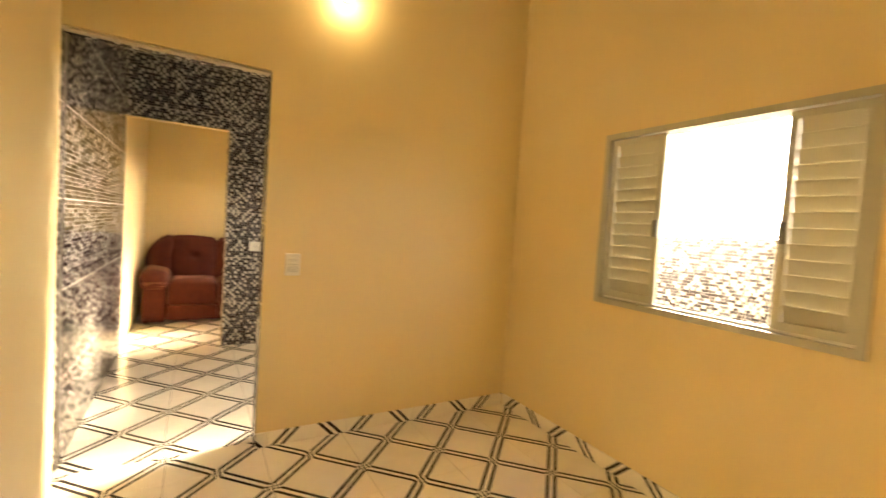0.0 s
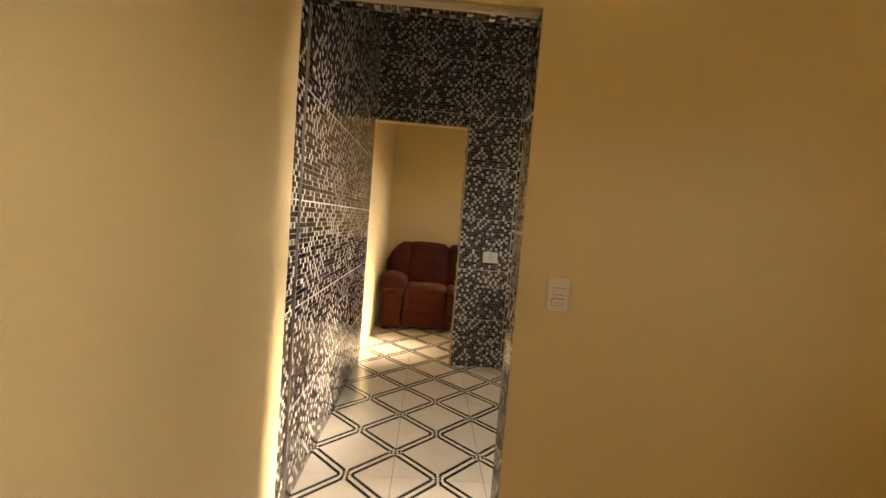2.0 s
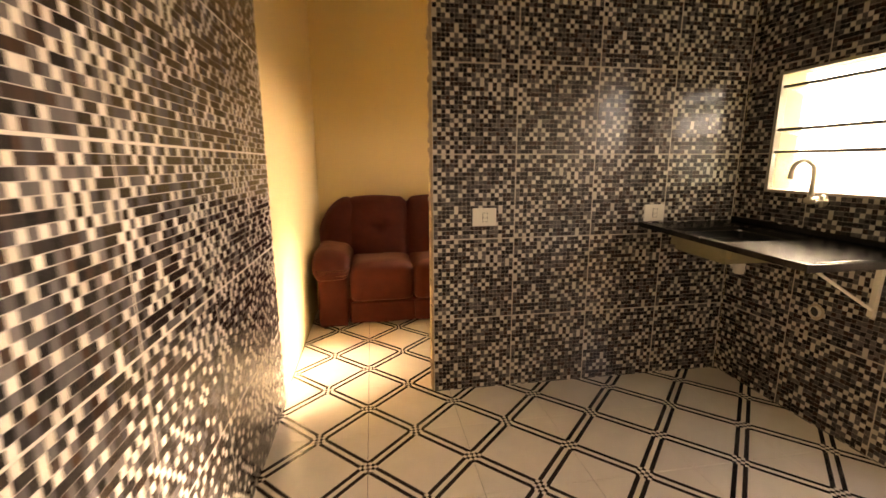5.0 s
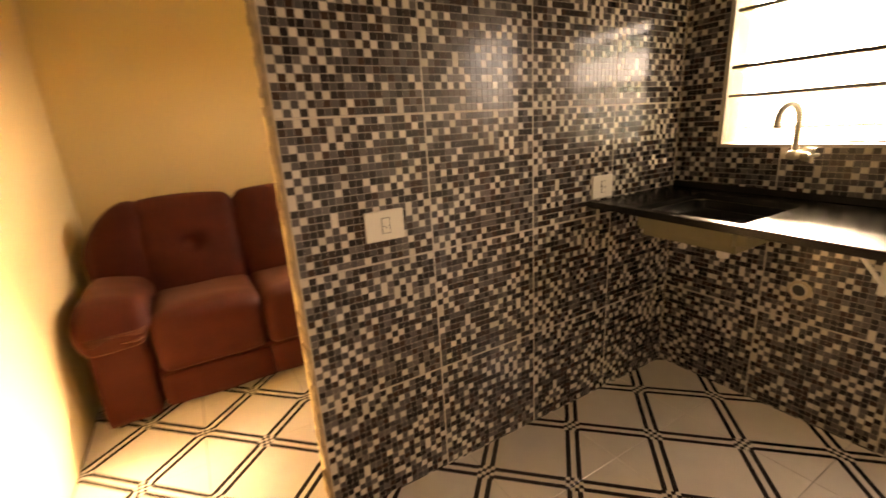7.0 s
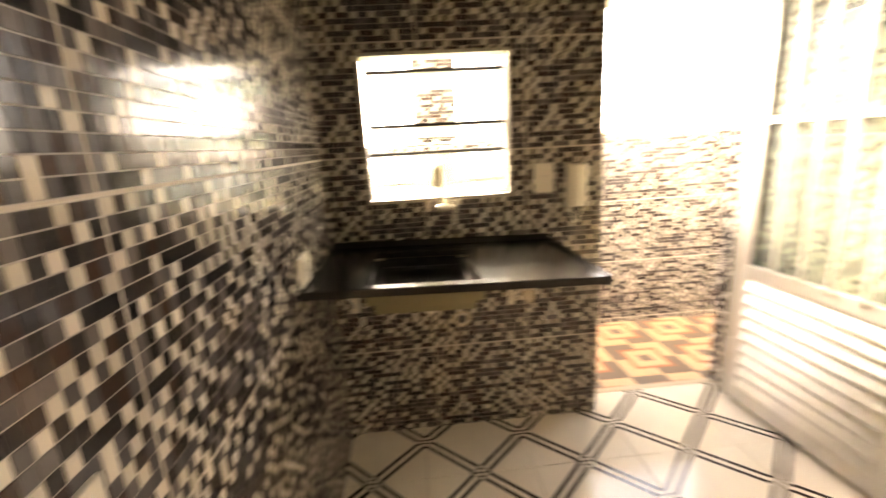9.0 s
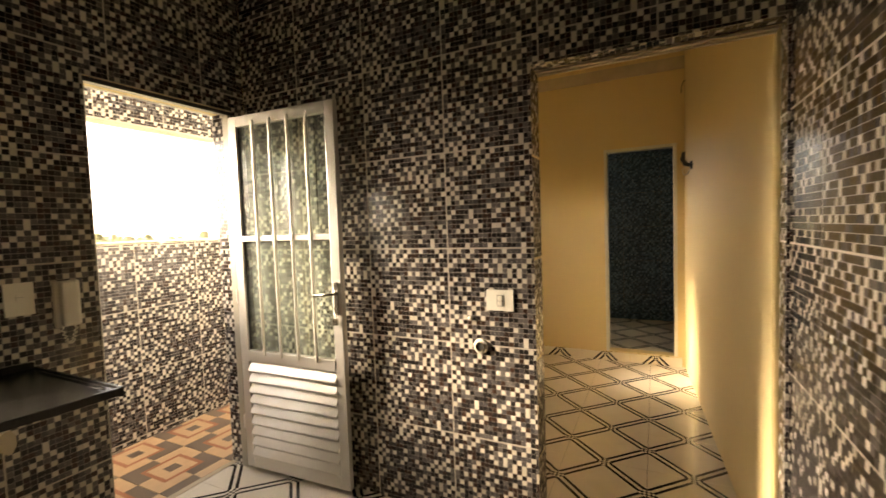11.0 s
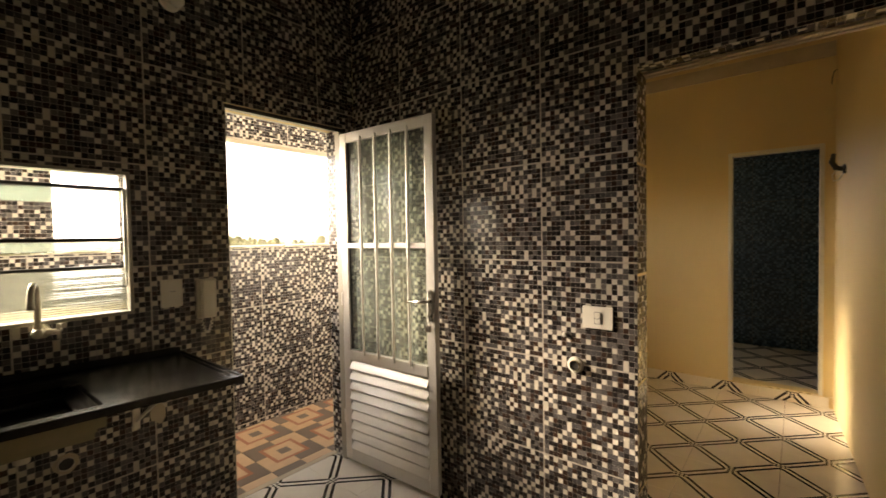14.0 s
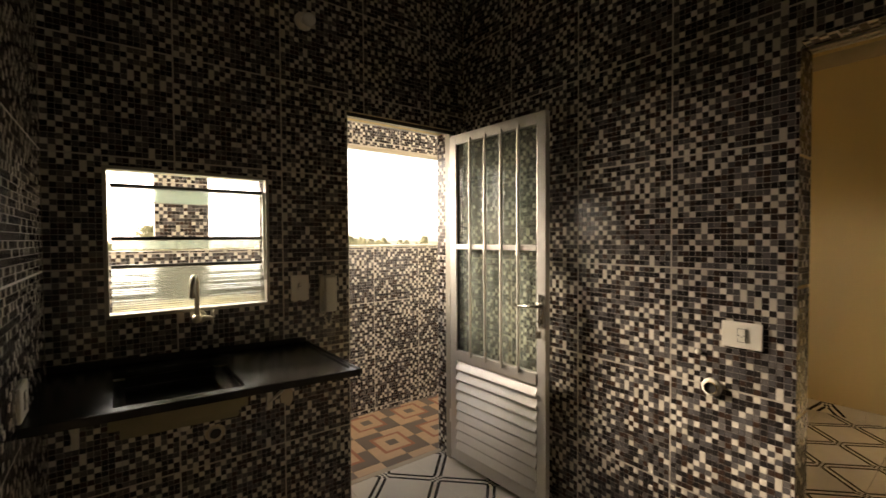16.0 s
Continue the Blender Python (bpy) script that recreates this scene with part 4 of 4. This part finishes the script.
prng = random.Random(21)
made = [tree(80, 40, 9.0, 1), tree(85, 20, 8.0, 2), tree(90, 0, 10.0, 3)]
for k in range(170):
    a = radians(prng.uniform(-75, 55))
    r = prng.uniform(130, 320)
    copy_thing(made[k % 3], Matrix.Translation((2.5 + r * math.cos(a), 3 + r * math.sin(a), -6.0)) @ Matrix.Rotation(prng.random() * 6.28, 4, "Z") @ Matrix.Scale(prng.uniform(0.6, 1.15), 4))

# ---- skirting cut from the floor tiles ----
def skirting(owner, m, u0, u1, uj, cut=0.0):
    hgt = 0.085
    for i in range(math.floor((u0 - uj) / FT), math.ceil((u1 - uj) / FT)):
        a = uj + i * FT
        r = (max(a + 0.001, u0) - a - FT / 2, min(a + FT - 0.001, u1) - a - FT / 2, FT / 2 - hgt - cut, FT / 2 - cut)
        if r[1] - r[0] < 0.01:
            continue
        ob = new("skirting_tile", floor_mesh("skirting_tile", r, FLOOR))
        ob.parent = owner
        ob.matrix_basis = m @ pose(a + FT / 2, -0.008, hgt - FT / 2 + cut, 90, 0, 0)


base_b = hub("baseboard", pose(0, 0, 0), "low skirting cut from patterned floor tiles", "baseboard", kind="structure")
skirting(base_b, facing(0, YB, 0, 0), OPEN_B[1] + 0.002, XE, 0.8, 0.09)
skirting(base_b, facing(XE + T, 0, 0, -90), -YB + 0.009, -YBATH - 0.009, -4.72, 0.075)
skirting(base_b, facing(0, YBATH, 0, 180), -XE, -XW0 - 0.02, -0.27 - FT / 2)
skirting(base_b, facing(0, YL, 0, 0), XW2, XE, 0.29)

# ---- wall and floor pieces ----
clad(north, facing(0, YN, 0, 0), -0.145, XE, 0, CEIL, [(*DOOR_L[:2], -1, DOOR_L[2])], 1.115, 0.43)
clad(east, facing(XE, 0, 0, -90), -YN, -YS, 0, CEIL, [(-DOOR_E[1], -DOOR_E[0], -1, DOOR_E[2]), (-WIN_K[1], -WIN_K[0], *WIN_K[2:])], -4.2, 0.43)
clad(south, facing(0, YS, 0, 180), -XE, 0.145, 0, CEIL, [(-OPEN_B[1], -OPEN_B[0], -1, OPEN_B[2])], -1.147, 0.42)
clad(west_k, facing(-0.145, 0, 0, 90), YB, YN, 0, CEIL, [], 3.35, 0.43)
clad(south, facing(OPEN_B[1], 0, 0, -90), -YS + 0.001, -YB, 0, OPEN_B[2], [], -YS, 0.37, 0.006)          # jamb of the bedroom opening
clad(south, pose(0, YS, OPEN_B[2], 90, 0, 0), -0.14, OPEN_B[1], 0.001, YS - YB - 0.06, [], 0.2, 0.0)     # its soffit
clad(north, pose(0, YN + 0.05, DOOR_L[2], 90, 0, 0), -0.14, DOOR_L[1], 0.0, 0.049, [], 0.2, 0.0)
clad(east, facing(0, DOOR_E[0], 0, 180), -XO, -XE - 0.001, 0, DOOR_E[2], [], -XO, 0.43)
clad(east, facing(0, WIN_K[0], 0, 180), -XO, -XE - 0.045, WIN_K[2], WIN_K[3], [], -XO, 0.43)
clad(parapet, facing(XP, 0, 0, -90), -YT1, -YT0, -0.02, ZP - 0.012, [], -4.4765, 0.46)
clad(beam, facing(XP, 0, 0, -90), -6.2, -0.2, ZBEAM + 0.012, CEIL, [], -4.66, 0.46)
clad(pillar, facing(XP, 0, 0, -90), -4.66, -4.36, ZP, ZBEAM, [], -4.66, 0.46)
lay_floor(floor, -0.16, XO, 2.98, YL, 0.0, 0.2965, 4.7255, FT, FLOOR)
lay_floor(floor, -0.16, XO, -0.02 + YBATH, 2.979, 0.0, 0.315, 2.715, FT, FLOOR)
lay_floor(terrace, XO, XP, YT0, YT1, -0.02, XO + 0.12, 3.1, 0.4, TERRACE)
clad(bath_n, facing(0, -1.35 + T, 0, 180), -1.54, 0.11, 0.09, CEIL, [(-1.52, -1.0, 1.2, 2.3)], -0.2, 0.43)
clad(bath_v, facing(-0.12 + T, 0, 0, 90), -1.34, 0.13, 0.09, CEIL, [], -1.3, 0.43)
lay_floor(bath_floor, -0.1, 1.5, -1.34, YBATH, 0.0965, 0.29, 4.72, FT, FLOOR)

# the bathroom's squares are glazed in dark blue greys
BLUE_SQ = [glaze_material("blue_grey_glaze", t, 0.12) for t in ([(0.12, 0.2, 0.3), (0.15, 0.24, 0.36), (0.19, 0.29, 0.41)], [(0.07, 0.12, 0.19), (0.085, 0.145, 0.23), (0.1, 0.165, 0.26)], [(0.035, 0.062, 0.1), (0.045, 0.08, 0.13), (0.055, 0.095, 0.15)])]
BLUE_JOINT = mat("blue_grey_grout", (0.1, 0.125, 0.155), 0.7, var=0.1)
for owner in (bath_n, bath_v):
    for tile in owner.children:
        for slot, glaze in zip(tile.material_slots, [BLUE_JOINT] + BLUE_SQ + [BLUE_JOINT]):
            slot.link = "OBJECT"
            slot.material = glaze
